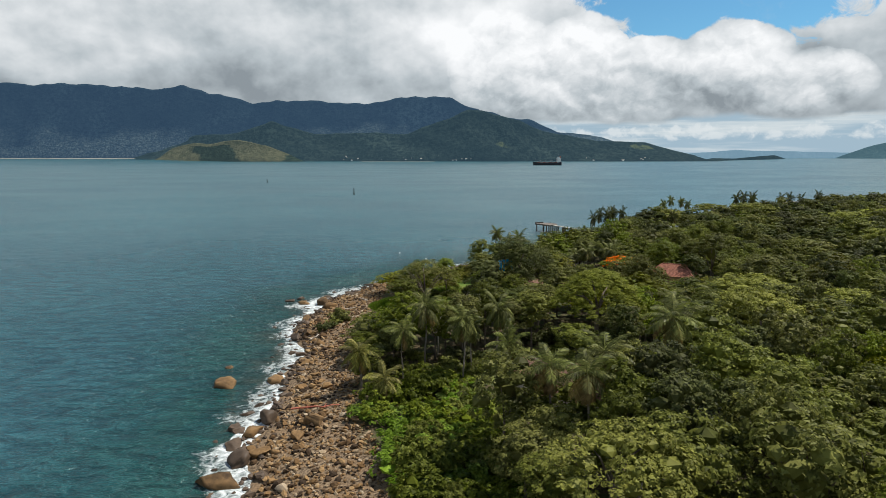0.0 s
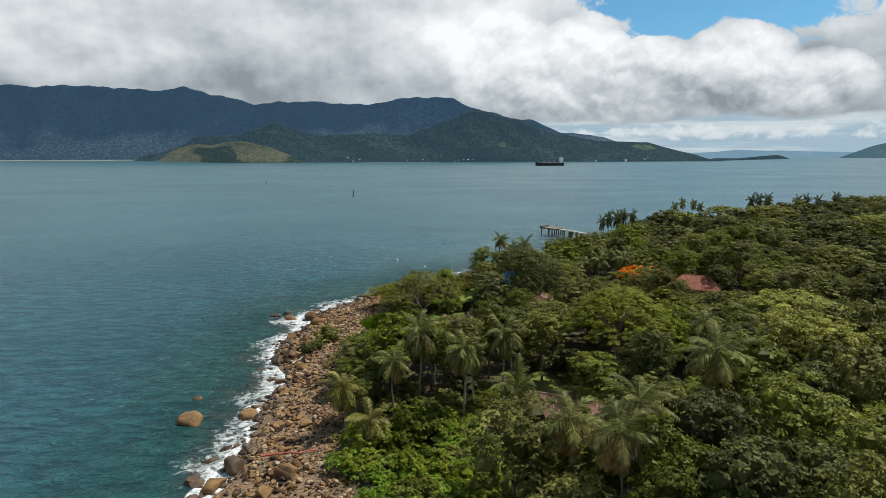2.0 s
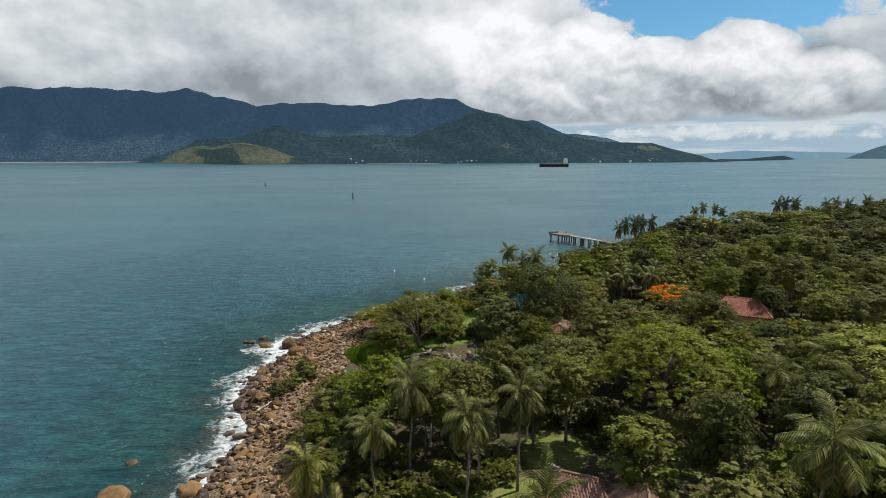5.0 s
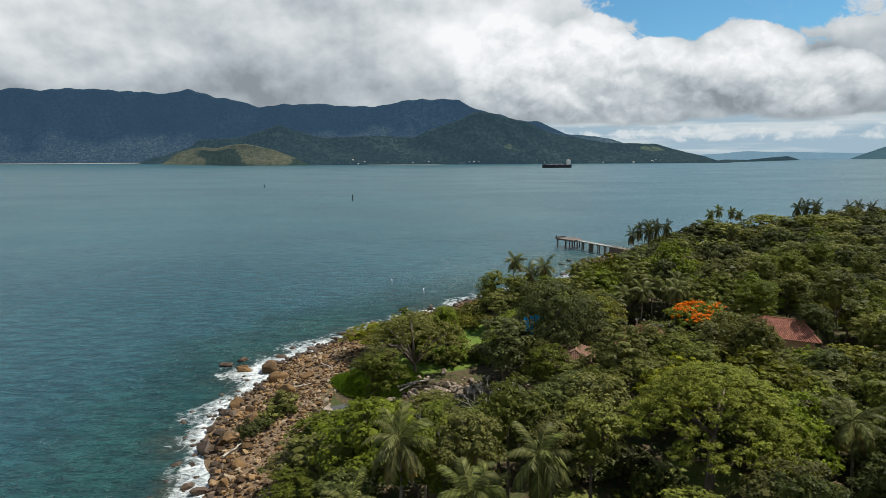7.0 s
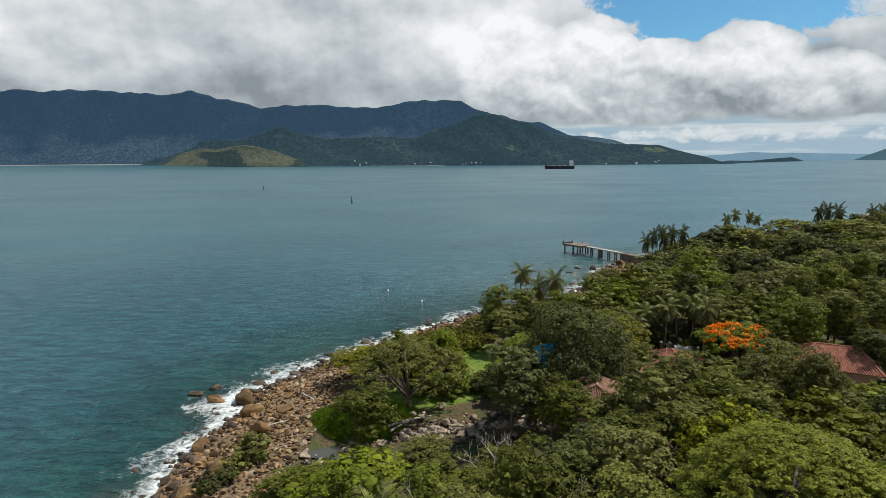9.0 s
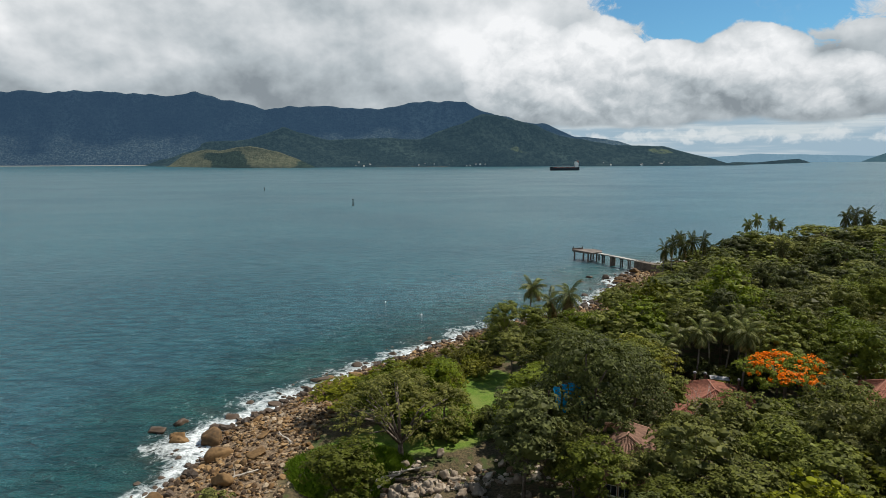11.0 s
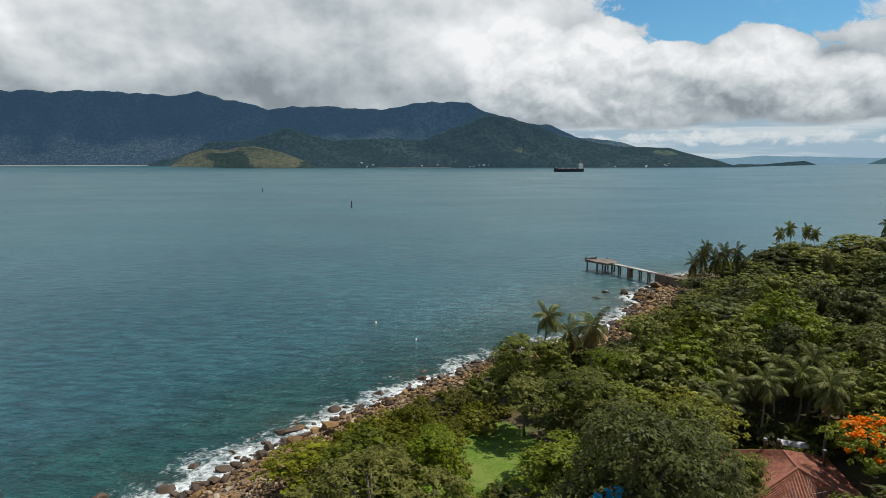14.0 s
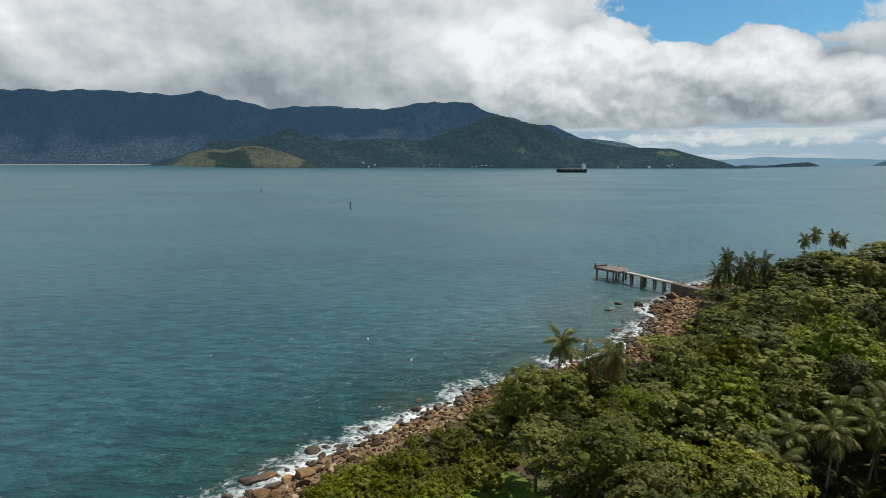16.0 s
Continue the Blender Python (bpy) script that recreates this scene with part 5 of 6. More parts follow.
def stones(name, label, mat, count, keep, sizes, seed, along=None, tries=14):
    """Loose stones past counting, each with its own cut and lie."""
    r = np.random.default_rng(seed)
    bv, bf = ICO2
    bases = []
    for i in range(10):
        w = bv.copy()
        for _ in range(11):
            c = r.normal(size=3)
            c /= np.linalg.norm(c)
            w -= np.outer(np.maximum(w @ c - r.uniform(0.45, 0.8), 0), c)
        bases.append(w * r.uniform(0.93, 1.07, (len(bv), 1)) * np.array([1.25, 0.95, 0.7]))
    bv1, bf1 = ICO1
    verts, faces, at = [], [], 0
    x, y = r.uniform(-50, 92, count * tries), r.uniform(50, 330, count * tries)
    if along is not None:
        beside = distance(along, x, y) < 3.4 * r.uniform(0.2, 1, len(x))
        x, y = x[beside], y[beside]
    s, g = inland_of(x, y), green_of(x, y)
    ok = np.nonzero(keep(s, g, y, r))[0][:count]
    z = height_of(x[ok], y[ok])
    for q, zz in zip(ok, z):
        size = r.uniform(*sizes) * (1.0 if r.uniform() < 0.8 else 1.7) * (1.0 if y[q] < 215 else 1.35)
        big = sizes[0] >= 0.6
        w = (bases[r.integers(10)] if big else bv1 * r.uniform(0.72, 1.15, (len(bv1), 1)) * np.array([1.25, 0.9, 0.62]))
        e = np.array(Euler((r.uniform(-0.5, 0.5), r.uniform(-0.5, 0.5), r.uniform(0, 6.28))).to_matrix())
        verts.append((w * size * 0.5) @ e.T + np.array([x[q], y[q], max(zz, -0.25) + size * 0.12]))
        faces.append((bf if big else bf1) + at)
        at += len(w)
    me = mesh_of(name, np.concatenate(verts), np.concatenate(faces), mat)
    return tagged(new(name, me), label, "stones", kind="stuff")


stones("shore_stones", "loose tan and brown stones heaped along the shore", ROCK, 10500, lambda s, g, y, r: (s > 0.8 + 2.2 * r.uniform(size=len(s))) & (g < 1.5), (0.18, 0.66), 101)
stones("shore_blocks", "tan and brown blocks half buried among the shore stones", ROCK, 900, lambda s, g, y, r: (s > 0.5) & (s < 4 + 9 * r.uniform(size=len(s)) ** 2) & (g < -1.0), (0.6, 1.25), 103)
stones("wet_blocks", "dark wet blocks along the waterline", WET_ROCK, 420, lambda s, g, y, r: (s > -3.0 + 2 * r.uniform(size=len(s))) & (s < 1.6) & (g < -1.0), (0.6, 1.35), 104)
stones("stream_stones", "pale grey and tan stones along the stream bed", PALE_RUBBLE, 520, lambda s, g, y, r: s > 9, (0.3, 0.85), 105, STREAM, 190)
stones("wet_stones", "dark wet stones in the wash of the waves", WET_ROCK, 3400, lambda s, g, y, r: (s > -5.5) & (s < 0.6 + 3.2 * r.uniform(size=len(s)) ** 2) & (r.uniform(size=len(s)) < np.clip(0.55 + s * 0.2, 0.06, 1)), (0.4, 1.15), 102)


# pools of the stream
def pool(cx, cy, rx, ry, z, seed):
    r = random.Random(seed)
    ring = [(cx + math.cos(a) * rx * r.uniform(0.75, 1.15), cy + math.sin(a) * ry * r.uniform(0.75, 1.15), z) for a in [6.283 * i / 18 for i in range(18)]]
    return ring


for cx, cy, rx, ry, z in ((-14.5, 142.5, 4.2, 2.0, 1.75), (6.6, 148.6, 2.8, 2.2, 2.0)):
    ring = pool(cx, cy, rx, ry, z, int(cx))
    tagged(new("stream_pool", mesh_of("stream_pool", ring, [tuple(range(18))], POOL)), "still dark pool of the stream among boulders", "pool", kind="structure")


# ---------------------------------------------------------------- dead wood
def branching(pieces, p, d, length, radius, depth, r):
    end = p + d * length
    mid = p.lerp(end, 0.5) + Vector((r.uniform(-1, 1), r.uniform(-1, 1), 0)) * length * 0.08
    pieces.append(tube([p, mid, end], [radius, radius * 0.8, radius * 0.55], 5))
    if depth:
        for _ in range(3 if depth > 1 else 2):
            nd = (d + Vector((r.uniform(-1, 1), r.uniform(-1, 1), r.uniform(-0.35, 0.7))) * 0.85).normalized()
            branching(pieces, p.lerp(end, r.uniform(0.55, 1.0)), nd, length * r.uniform(0.55, 0.8), radius * 0.55, depth - 1, r)


def dead_tree(x, y, tall, seed):
    r = random.Random(seed)
    ob = thing("dead_tree", "bare grey dead tree with forked branches", "tree", "dead trees in the wood", at=pose(x, y, ground_z(x, y)))
    top = Vector((0, 0, tall * 0.45))
    part("trunk", mesh_of("trunk", *tube([(0, 0, -0.4), (0.1, 0.05, tall * 0.25), top], [0.17, 0.14, 0.1], 6), DEAD_WOOD), None, ob)
    for i in range(4):
        pieces = []
        a = i * 1.57 + r.uniform(-0.4, 0.4)
        branching(pieces, top - Vector((0, 0, 0.3 * i)), Vector((math.cos(a) * 0.7, math.sin(a) * 0.7, 0.75)).normalized(), tall * 0.27, 0.085, 3, r)
        part("limb", mesh_of("limb", *joined(pieces), DEAD_WOOD), None, ob)


for x, y, tall, seed in ((22, 62, 11.0, 1), (6.8, 125, 10.5, 2), (12, 113, 11.5, 3), (33, 149, 11.0, 4), (26, 66, 11.0, 5), (-1, 112, 11.0, 6)):
    dead_tree(x, y, tall, seed)


def driftwood(x, y, turn, length, seed, mat, label):
    r, pieces = random.Random(seed), []
    pts = [Vector((length * (i / 6 - 0.5), r.uniform(-0.12, 0.12) * length * 0.3, 0.25 + r.uniform(-0.05, 0.1))) for i in range(7)]
    pieces.append(tube(pts, [0.09 + 0.09 * (1 - i / 6) for i in range(7)], 6))
    for i in (2, 4):
        pieces.append(tube([pts[i], pts[i] + Vector((r.uniform(-0.6, 0.6), r.uniform(-1, 1), r.uniform(0.2, 0.7)))], [0.07, 0.03], 5))
    tagged(new("driftwood", mesh_of("driftwood", *joined(pieces), mat)), label, "driftwood", "driftwood on the shore").matrix_basis = pose(x, y, ground_z(x, y) + 0.3, 0, 0, turn)


driftwood(-20.2, 90.2, 12, 7.5, 1, RED_WOOD, "long reddish weathered log across the stones")
driftwood(-24.5, 150.5, 40, 4.5, 2, DEAD_WOOD, "bleached driftwood trunk lying on the stones")
driftwood(-28.5, 129, 70, 4.0, 3, DEAD_WOOD, "bleached forked driftwood on the stones")
driftwood(-22, 161, 130, 4.2, 4, DEAD_WOOD, "bleached driftwood branch on the stones")
driftwood(-4.6, 149.4, 34, 6.0, 5, DEAD_WOOD, "fallen bleached trunk beside the stream")
driftwood(-3.4, 150.2, 22, 5.0, 6, DEAD_WOOD, "fallen grey limb beside the stream")
driftwood(-5.6, 148.6, 58, 4.2, 7, DEAD_WOOD, "broken bleached branch beside the stream")
driftwood(-2.6, 149.2, 8, 4.6, 8, BARK, "dark fallen branch beside the stream")


# ---------------------------------------------------------------- pier
def pier():
    ob = thing("pier", "old concrete pier with a wide head on stained piles", "pier", at=pose(70.2, 303.8, 0, 0, 0, 28))
    part("walkway", boxed(-0.9, 0.0, 3.55, 0.9, 23.0, 3.95, bevel=0.05), CONCRETE, ob, "pale worn concrete walkway")
    bm = bmesh.new()
    outline = [(-3.4, 21.5), (1.6, 21.5), (4.4, 24.5), (4.4, 29.5), (1.0, 32.5), (-4.6, 32.5)]
    base = [bm.verts.new((x, y, 3.45)) for x, y in outline]
    face = bm.faces.new(base)
    up = bmesh.ops.extrude_face_region(bm, geom=[face])
    bmesh.ops.translate(bm, vec=(0, 0, 0.75), verts=[v for v in up["geom"] if isinstance(v, bmesh.types.BMVert)])
    bmesh.ops.recalc_face_normals(bm, faces=bm.faces)
    part("pier_head", bm, RUST, ob, "brown stained concrete head")
    part("pier_edge", boxed(-4.7, 32.2, 4.2, 1.0, 32.6, 4.75, bevel=0.04), RUST, ob)
    for x, y in ((-3.9, 31.8), (-2.2, 28.2), (-2.8, 24.5), (0.6, 31.4), (1.2, 27.5), (3.6, 28.8), (3.4, 25.0), (0.4, 23.0)):
        part("pier_post", mesh_of("pier_post", *tube([(x, y, -3.5), (x, y, 3.5)], [0.33, 0.33], 10), RUST, smooth=False), None, ob)
    for y, w in ((18.6, 0.3), (13.2, 0.75), (8.2, 0.27), (4.2, 0.27)):
        for x in (-0.45, 0.45):
            part("pier_post", mesh_of("pier_post", *tube([(x, y, -3.0), (x, y, 3.6)], [w, w], 10), RUST if w < 0.5 else MASONRY), None, ob)
        part("crossbeam", boxed(-1.0, y - 0.3, 3.2, 1.0, y + 0.3, 3.56, bevel=0.03), RUST, ob)
    part("abutment", boxed(-1.5, -13.0, -0.6, 1.5, 0.2, 3.9, bevel=0.08), MASONRY, ob, "dark stone abutment")
    for i in range(7):
        part("bollard", mesh_of("bollard", *tube([(1.2 if i % 2 else -1.2, -0.6 - i * 1.6, 3.85), (1.2 if i % 2 else -1.2, -0.6 - i * 1.6, 4.55)], [0.13, 0.1], 8), CONCRETE), None, ob)
    for x, y, h in ((-4.2, 32.3, 1.5), (0.6, 32.2, 1.1), (3.8, 29.4, 0.8)):
        part("mooring_post", mesh_of("mooring_post", *tube([(x, y, 4.1), (x, y, 4.1 + h)], [0.14, 0.12], 8), DARK_WOOD), None, ob)


pier()


# ---------------------------------------------------------------- houses
def tiled_slope(a, b, c, d, mat, across=0.34, up=0.42):
    """Half-round tiles in courses over the slope a b (eave) c d (ridge, d above a)."""
    a, b, c, d = map(Vector, (a, b, c, d))
    normal = (b - a).cross(d - a).normalized()
    rows = max(2, int(((d - a).length + (c - b).length) / 2 / up))
    verts, faces = [], []
    for i in range(rows):
        lo, hi = i / rows, min(1.0, (i + 1.25) / rows)
        l0, l1 = a.lerp(d, lo), b.lerp(c, lo)
        h0, h1 = a.lerp(d, hi), b.lerp(c, hi)
        n_cols = max(1, int((l1 - l0).length / across))
        for j in range(n_cols):
            u0, u1 = j / n_cols, (j + 1) / n_cols
            um = (u0 + u1) / 2
            lift = normal * (0.10 + 0.02 * ((i * 7 + j * 13) % 5) / 5)
            k = len(verts)
            verts += [l0.lerp(l1, u0) + normal * 0.03, l0.lerp(l1, um) + lift + normal * 0.05, l0.lerp(l1, u1) + normal * 0.03, h0.lerp(h1, u0) + normal * 0.01, h0.lerp(h1, um) + lift, h0.lerp(h1, u1) + normal * 0.01]
            faces += [(k, k + 1, k + 4, k + 3), (k + 1, k + 2, k + 5, k + 4)]
    return mesh_of("roof_tiles", verts, faces, mat)


def window_part(parent, x, y, z, w, h, facing):
    """A framed pane set into a wall; facing: 0 front, 1 back, 2 left, 3 right."""
    m = pose(x, y, z, 0, 0, {0: 0, 1: 180, 2: -90, 3: 90}[facing])
    bm = bmesh.new()
    for q in ((-w / 2 - 0.08, -w / 2, 0, h), (w / 2, w / 2 + 0.08, 0, h), (-w / 2, w / 2, h, h + 0.08), (-w / 2, w / 2, -0.08, 0), (-0.03, 0.03, 0, h)):
        box(bm, q[0], -0.06, q[2], q[1], 0.06, q[3])
    frame_ob = part("window", bm, WHITE_PAINT, parent, at=m)
    part("pane", boxed(-w / 2, -0.012, 0, w / 2, 0.012, h, bevel=0), GLASS, frame_ob)
    part("sill", boxed(-w / 2 - 0.15, -0.16, -0.14, w / 2 + 0.15, 0.08, -0.085, bevel=0.01), CONCRETE, frame_ob)


def house(name, label, x, y, turn, w, d, eave, ridge_z, ridge_len, tile, wall, over=0.8, category="house"):
    """A hipped, tiled house: its ridge runs along its depth."""
    g = ground_z(x, y) - 0.3
    ob = thing(name, label, category, at=pose(x, y, 0, 0, 0, turn))
    bm = bmesh.new()
    for q in ((-w / 2, -d / 2, w / 2, -d / 2 + 0.25), (-w / 2, d / 2 - 0.25, w / 2, d / 2), (-w / 2, -d / 2 + 0.25, -w / 2 + 0.25, d / 2 - 0.25), (w / 2 - 0.25, -d / 2 + 0.25, w / 2, d / 2 - 0.25)):
        box(bm, q[0], q[1], g, q[2], q[3], eave)
    part("wall", bm, wall, ob)
    W, D, R = w / 2 + over, d / 2 + over, ridge_len / 2
    e = eave - 0.15
    slopes = [((-W, -D, e), (W, -D, e), (0.01, -R, ridge_z), (-0.01, -R, ridge_z)), ((W, D, e), (-W, D, e), (-0.01, R, ridge_z), (0.01, R, ridge_z)), ((W, -D, e), (W, D, e), (0, R, ridge_z), (0, -R, ridge_z)), ((-W, D, e), (-W, -D, e), (0, -R, ridge_z), (0, R, ridge_z))]
    bm = bmesh.new()
    low = [bm.verts.new(p) for p in ((-W, -D, e), (W, -D, e), (W, D, e), (-W, D, e))]
    top = [bm.verts.new(p) for p in ((0, -R, ridge_z), (0, R, ridge_z))]
    for f in ((low[0], low[1], top[0]), (low[1], low[2], top[1], top[0]), (low[2], low[3], top[1]), (low[3], low[0], top[0], top[1]), (low[3], low[2], low[1], low[0])):
        bm.faces.new(f)
    roof = part("roof", bm, DARK_WOOD, ob, "timber roof under clay tiles")
    for s in slopes:
        part("roof_tiles", tiled_slope(*s, tile), None, roof, "weathered clay tiles")
    caps = [((0, -R, ridge_z), (0, R, ridge_z))] + [((sx * W, sy * D, e), (0, sy * R, ridge_z)) for sx in (-1, 1) for sy in (-1, 1)]
    for p, q in caps:
        part("ridge_cap", mesh_of("ridge_cap", *tube([Vector(p) + Vector((0, 0, 0.07)), Vector(q) + Vector((0, 0, 0.07))], [0.15, 0.15], 7), tile), None, roof)
    wz = g + 1.2
    if eave - wz > 1.1:
        h = min(1.2, eave - wz - 0.25)
        for i in range(-1, 2):
            window_part(ob, i * w * 0.3, -d / 2, wz, 1.2, h, 0)
        for i in (-1, 1):
            window_part(ob, -w / 2, i * d * 0.25, wz, 1.2, h, 2)
            window_part(ob, w / 2, i * d * 0.25, wz, 1.2, h, 3)
    return ob


garden = house("garden_house", "low house with a brown weathered clay tile roof among palms", 21.2, 91.4, -14, 9.4, 10.4, 5.2, 8.0, 5.0, TILE_OLD, PLASTER)
side = house("garden_annex", "small annex with a hipped clay tile roof", 15.4, 96.6, 66, 5.6, 6.4, 5.3, 7.5, 3.8, TILE_OLD, PLASTER, 0.6)
lodge = house("lodge", "broad house with a red clay tile hip roof and chimney pipes", 41.0, 167.8, -8, 11.4, 10.5, 5.3, 7.6, 4.0, TILE, PINK_PLASTER)
for x, y, h in ((-1.6, 3.4, 1.7), (0.0, 3.6, 1.6), (4.6, 2.4, 1.2)):
    pipe = part("chimney_pipe", mesh_of("chimney_pipe", *tube([(x, y, 5.4), (x, y, 6.5 + h)], [0.16, 0.16], 9), DARK_WOOD), None, lodge, "dark metal chimney pipe")
    part("cap", mesh_of("cap", *tube([(x, y, 6.5 + h), (x, y, 6.75 + h)], [0.27, 0.22], 9), GREY_METAL), None, pipe, "grey pipe cap")
villa = house("villa", "long house with a faded red clay tile roof", 60.0, 153.8, 61, 8.5, 9.5, 11.0, 13.2, 5.5, TILE, PINK_PLASTER)
terrace = house("cottage", "narrow cottage with peach walls and a tile roof hidden among trees", 22.6, 146.6, -20, 5.0, 6.0, 9.2, 10.4, 3.4, TILE_OLD, PINK_PLASTER, 0.5)
house("white_house", "white flat-fronted house near the far point", 214, 366, -20, 14, 10, 12.5, 13.6, 6, CONCRETE, WHITE_PAINT, 0.5)
house("pale_house", "house with a pale grey roof among far trees", 112, 205, 20, 5, 4.5, 11.2, 12.2, 2, GREY_METAL, WHITE_PAINT, 0.5)
house("roof_among_trees", "house with a red tile roof deep in the wood", 74, 214, 10, 9, 7, 7.4, 9.2, 4, TILE, PINK_PLASTER, 0.6)
house("roof_among_trees", "house with a red tile roof under far trees", 92, 209, -15, 9, 7, 8.2, 10.0, 4, TILE, PINK_PLASTER, 0.6)


def canopy_sheet():
    ob = thing("lean_to", "sloping grey sheet canopy on dark posts behind the lodge", "canopy", at=pose(45.2, 174.6, 0, 0, 0, -8))
    g = ground_z(45.2, 174.6)
    for x, y, h in ((-1.7, 0.7, 6.5), (1.7, 0.7, 6.25), (-1.7, -0.7, 6.1), (1.7, -0.7, 5.85)):
        part("post", mesh_of("post", *tube([(x, y, g - 0.2), (x, y, h)], [0.09, 0.09], 8), DARK_WOOD), None, ob)
    bm = boxed(-1.5, -0.55, -0.03, 1.5, 0.55, 0.03, bevel=0.01)
    part("sheet", bm, GREY_METAL, ob, "weathered grey sheet", at=pose(0, 0, 6.2, 16, 4, 0))


canopy_sheet()


def tarpaulin():
    """Strips of torn sheet hung over a pole lashed in the crown."""
    ob = thing("tarpaulin", "torn bright blue tarpaulin hanging in the dark tree's crown", "tarpaulin", at=pose(15.2, 147.3, -2.3, 0, 0, 24))
    part("pole", mesh_of("pole", *tube([(-2.3, 0.3, ground_z(13, 144.3) - 0.3), (-2.0, 0.2, 17.2), (0.2, 0.1, 17.9), (2.2, 0.4, 17.6)], [0.09, 0.07, 0.06, 0.05], 7), DARK_WOOD), None, ob)
    r = random.Random(17)
    for x0, wide, drop in ((-1.7, 0.9, 2.0), (-0.5, 0.7, 2.8), (0.4, 0.9, 1.5), (1.5, 0.6, 2.2)):
        nx, nz, verts, faces = 6, 11, [], []
        for layer in (0.0, 0.03):
            for j in range(nz):
                v = j / (nz - 1)
                for i in range(nx):
                    u = i / (nx - 1)
                    verts.append((x0 + u * wide * (1 - 0.25 * v) + 0.12 * math.sin(5 * v + x0), -0.15 - 0.7 * v + 0.22 * math.sin(6.3 * u + 3 * v + x0) + layer, 17.95 - drop * v * (0.85 + 0.3 * r.random() * v) - 0.12 * abs(x0)))
        for layer in (0, 1):
            for j in range(nz - 1):
                for i in range(nx - 1):
                    k = layer * nx * nz + j * nx + i
                    faces.append((k, k + 1, k + nx + 1, k + nx) if layer == 0 else (k + nx, k + nx + 1, k + 1, k))
        part("sheet", mesh_of("sheet", verts, faces, BLUE_CLOTH, smooth=True), None, ob, "blue plastic sheet")


tarpaulin()


def garden_wall():
    bm = boxed(-3.2, -0.2, -0.3, 3.2, 0.2, 0.75, bevel=0.04)
    ob = tagged(new("garden_wall", bpy.data.meshes.new("garden_wall")), "low pale concrete garden wall beside the lawn", "wall")
    bm.to_mesh(ob.data)
    bm.free()
    ob.data.materials.append(CONCRETE)
    ob.matrix_basis = pose(15.9, 104.0, ground_z(15.9, 104.0), 0, 0, -48)


garden_wall()


def garden_table():
    x, y = 37.3, 105.2
    ob = thing("garden_table", "white garden table standing under the trees", "table", at=pose(x, y, ground_z(x, y), 0, 0, 10))
    part("tabletop", boxed(-1.1, -0.5, 0.70, 1.1, 0.5, 0.76), WHITE_PAINT, ob)
    for px in (-0.95, 0.95):
        for py in (-0.38, 0.38):
            part("leg", boxed(px - 0.04, py - 0.04, -0.02, px + 0.04, py + 0.04, 0.70, bevel=0.008), WHITE_PAINT, ob)


garden_table()


# ---------------------------------------------------------------- on the water
def ship():
    ob = thing("cargo_ship", "dark-hulled tanker at anchor with a pale superstructure", "ship", at=pose(440, 2560, 0, 0, 0, 184) @ Matrix.Diagonal((1, 1, 1.4, 1)))
    bm = bmesh.new()
    sections = [(-60, 5.5, 0.6), (-57, 8.5, 0.9), (-40, 9.5, 1.0), (38, 9.5, 1.0), (52, 6.5, 0.9), (61, 0.6, 0.5)]
    rings = []
    for x, half, low in sections:
        deck = 8.5 + (2.2 if x > 50 else 1.2 if x < -45 else 0)
        rings.append([bm.verts.new((x, s * half * k, z)) for s, k, z in ((-1, low * 0.8, -3), (-1, 1, 3), (-1, 1, deck), (1, 1, deck), (1, 1, 3), (1, low * 0.8, -3))])
    for a, b in zip(rings, rings[1:]):
        for i in range(6):
            bm.faces.new((a[i], a[(i + 1) % 6], b[(i + 1) % 6], b[i]))
    bm.faces.new(rings[0]), bm.faces.new(list(reversed(rings[-1])))
    bmesh.ops.recalc_face_normals(bm, faces=bm.faces)
    part("hull", bm, HULL, ob, "dark blue-black hull")
    part("deck", boxed(-46, -8.6, 8.5, 48, 8.6, 8.9), DECK_RED, ob, "rust-red deck")
    tower = part("superstructure", boxed(-55, -8, 8.6, -41, 8, 21.5, bevel=0.4), WHITE_PAINT, ob, "cream superstructure")
    for z in (11, 13.6, 16.2):
        part("window_row", boxed(-40.99, -6.5, z, -40.85, 6.5, z + 1.0, bevel=0), GLASS, tower)
    part("bridge", boxed(-51, -9.5, 21.5, -43, 9.5, 24.8, bevel=0.3), WHITE_PAINT, ob)
    part("funnel", mesh_of("funnel", *tube([(-54, 0, 19), (-54.5, 0, 28)], [2.4, 2.0], 12), DECK_RED), None, ob)
    part("mast", mesh_of("mast", *tube([(-46, 0, 24), (-46, 0, 33)], [0.5, 0.25], 8), SHIP_PAINT), None, ob)
    part("foremast", mesh_of("foremast", *tube([(52, 0, 10), (52, 0, 20)], [0.5, 0.3], 8), SHIP_PAINT), None, ob)
    for x in (-20, 2, 24):
        crane = part("deck_crane", mesh_of("deck_crane", *tube([(x, 0, 8.6), (x, 0, 16)], [0.8, 0.6], 8), GREY_METAL), None, ob)
        part("jib", mesh_of("jib", *tube([(x, 0, 15.5), (x + 10, 0, 13.5)], [0.45, 0.3], 6), GREY_METAL), None, crane)
    for x in (-34, -12, 12, 36):
        part("hatch", boxed(x - 5, -4.5, 8.7, x + 5, 4.5, 10.3, bevel=0.2), DECK_RED, ob)


ship()


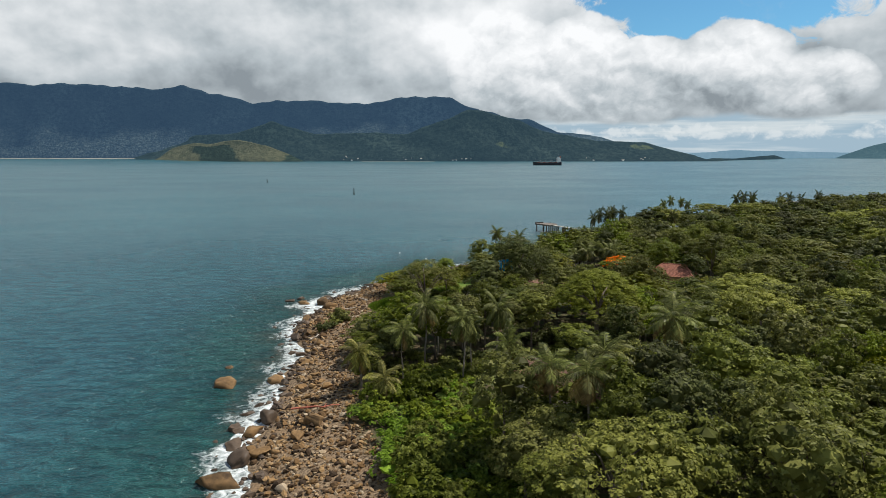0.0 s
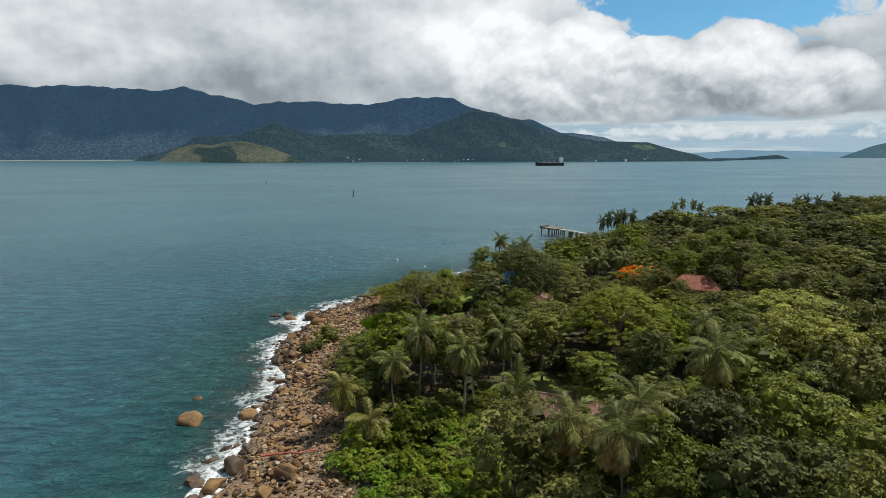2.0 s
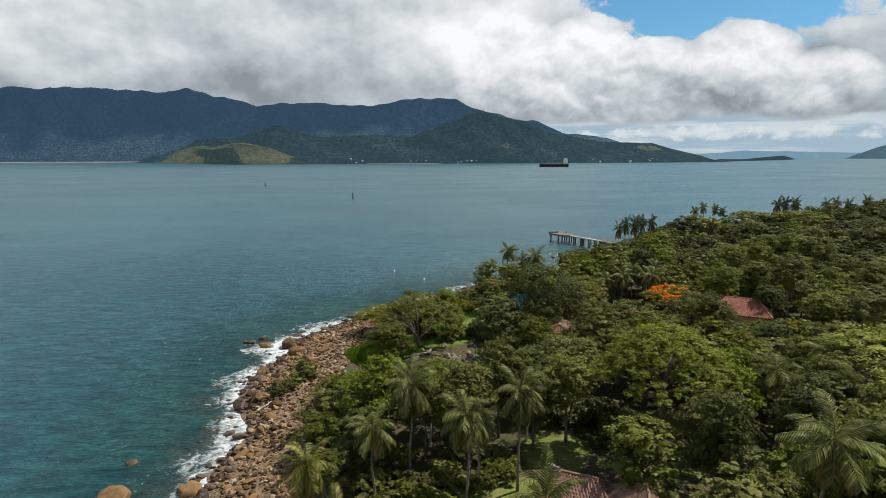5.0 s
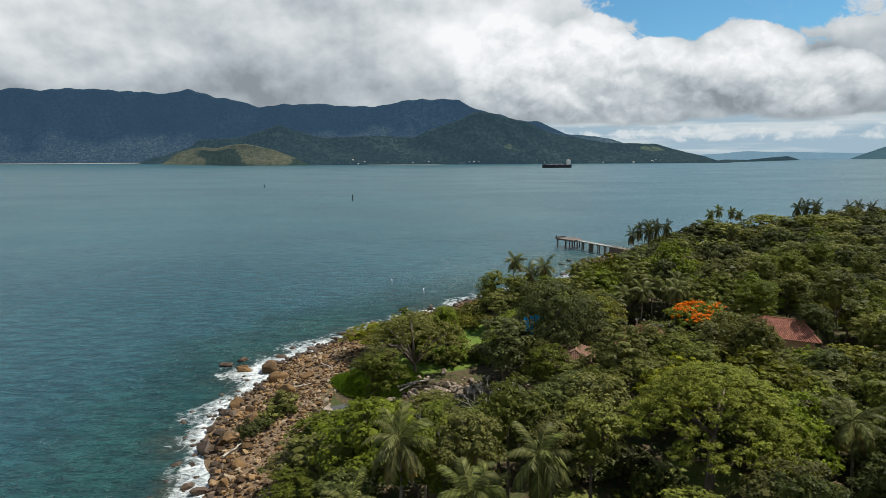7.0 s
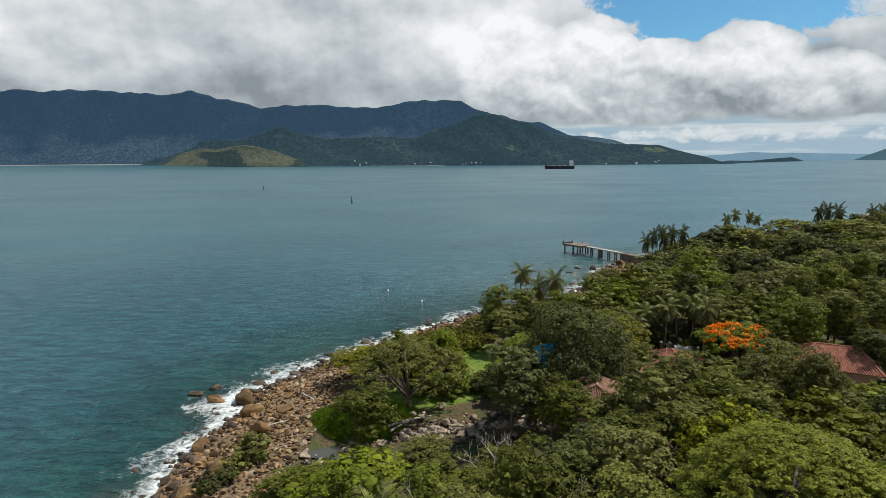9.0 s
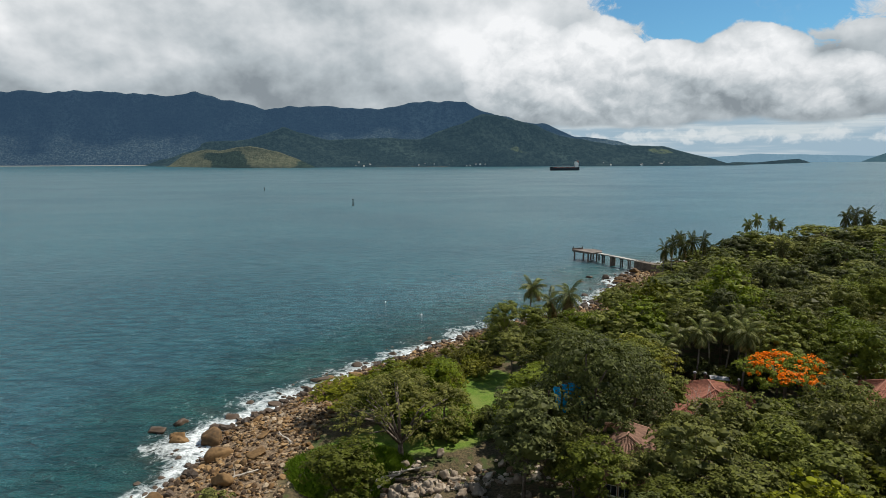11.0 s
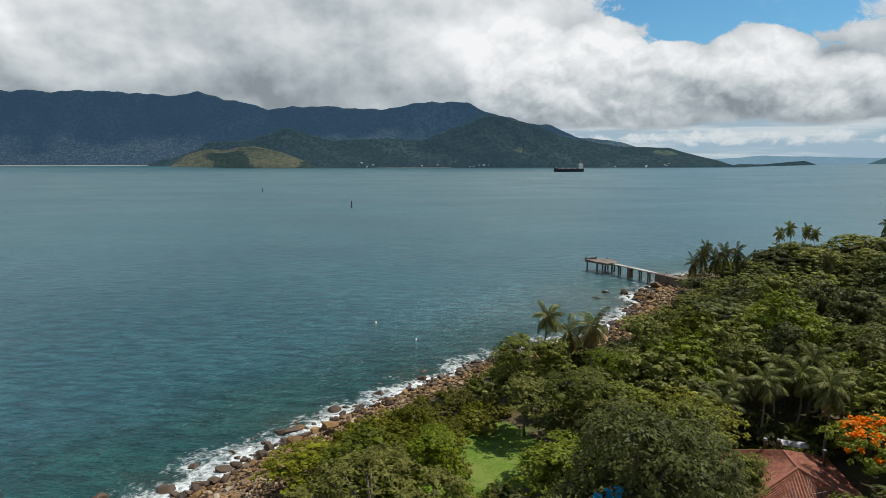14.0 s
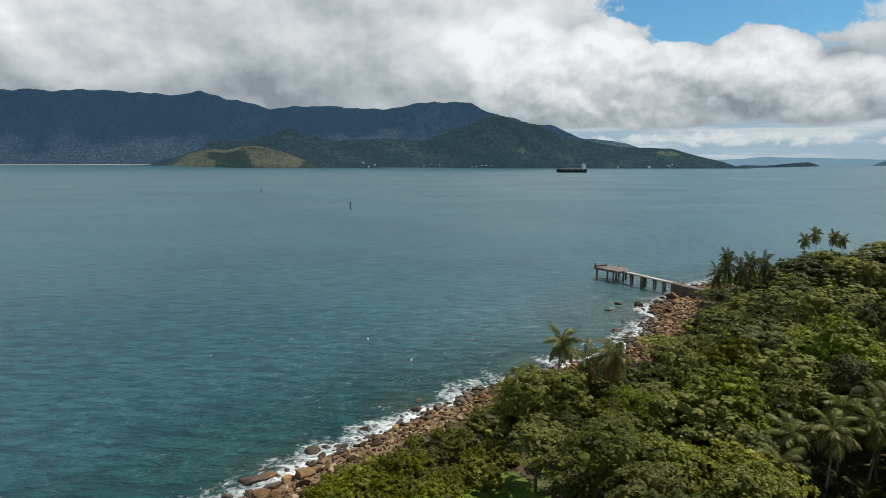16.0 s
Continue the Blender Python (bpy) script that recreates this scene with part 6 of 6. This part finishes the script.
def buoy(x, y, tall):
    ob = thing("channel_marker", "dark channel marker standing in the open water", "buoy", "channel markers", at=pose(x, y, 0))
    part("float", mesh_of("float", *tube([(0, 0, -0.8), (0, 0, 0.3), (0, 0, 0.55)], [1.0, 1.0, 0.8], 14), BUOY_PAINT), None, ob)
    tower = part("tower", mesh_of("tower", *joined([tube([(0.6 * math.cos(a), 0.6 * math.sin(a), 0.5), (0.22 * math.cos(a), 0.22 * math.sin(a), tall - 1.2)], [0.16, 0.13], 6) for a in (0.5, 2.07, 3.64, 5.2)]), BUOY_PAINT), None, ob)
    part("topmark", mesh_of("topmark", *tube([(0, 0, tall - 1.4), (0, 0, tall - 1.1), (0, 0, tall - 0.3), (0, 0, tall)], [0.3, 0.65, 0.65, 0.3], 10), BUOY_PAINT), None, ob)


def mooring_float(x, y):
    ob = thing("mooring_float", "small white mooring float riding on the water", "buoy", "mooring floats", at=pose(x, y, 0))
    part("float", mesh_of("float", *tube([(0, 0, -0.25), (0, 0, -0.05), (0, 0, 0.2), (0, 0, 0.38)], [0.10, 0.24, 0.23, 0.08], 12), WHITE_PAINT, smooth=True), None, ob)
    part("ring", mesh_of("ring", *tube([(-0.07, 0, 0.36), (-0.05, 0, 0.5), (0.05, 0, 0.5), (0.07, 0, 0.36)], [0.025] * 4, 6), GREY_METAL), None, ob)


mooring_float(-18.4, 253.0)
mooring_float(-6.9, 238.3)
buoy(-94.8, 641.6, 6.6)
buoy(-270.3, 929, 5.2)


# ---------------------------------------------------------------- the far shore's village and beach
def far_beach(x0, x1, y0, y1, width, rise):
    n_steps, verts, faces = 24, [], []
    for i in range(n_steps + 1):
        u = i / n_steps
        x, y = x0 + (x1 - x0) * u, y0 + (y1 - y0) * u + 6 * math.sin(i * 1.7)
        verts += [(x, y - width, rise - 5.0), (x, y, rise)]
    for i in range(n_steps):
        faces.append((2 * i, 2 * i + 2, 2 * i + 3, 2 * i + 1))
    tagged(new("far_beach", mesh_of("far_beach", verts, faces, SAND)), "pale sandy beach at the foot of the mountains", "beach", kind="structure")


SAND = speckled("pale_sand", (0.16, 0.15, 0.13), (0.25, 0.235, 0.2), 0.02, 0.95)
far_beach(-3700, -1990, 4372, 4330, 40, 21.5)
far_beach(-560, -60, 4203, 4203, 20, 1.6)


def far_house_stock():
    def build():
        ob = thing("village_house", "small pale village house on the far shore", "house", "village on the far shore")
        part("wall", boxed(-6, -4, -2, 6, 4, 5, bevel=0.1), WHITE_PAINT, ob)
        bm = bmesh.new()
        v = [bm.verts.new(p) for p in ((-7, -5, 5), (7, -5, 5), (7, 5, 5), (-7, 5, 5), (-5, 0, 8), (5, 0, 8))]
        for f in ((0, 1, 5, 4), (1, 2, 5), (2, 3, 4, 5), (3, 0, 4), (3, 2, 1, 0)):
            bm.faces.new([v[i] for i in f])
        part("roof", bm, CONCRETE, ob, "pale roof")
        return ob
    return Stock(build)


VILLAGE = far_house_stock()
for i in range(44):
    x = rng.choice([rng.uniform(-900, -500), rng.uniform(-520, -120), rng.uniform(-60, 260), rng.uniform(-40, 200), rng.uniform(900, 1500)])
    back = rng.uniform(4, 60)
    rise = back / 290 * np.interp(x, [-930, -560, -270, -20, 190, 560, 1150, 1480], [195, 207, 195, 289, 370, 289, 146, 138]) * 0.85
    VILLAGE.set(Matrix.LocRotScale((x, 4210 + back, float(rise)), Euler((0, 0, rng.uniform(-0.5, 0.5))), [rng.uniform(0.5, 1.1)] * 3))
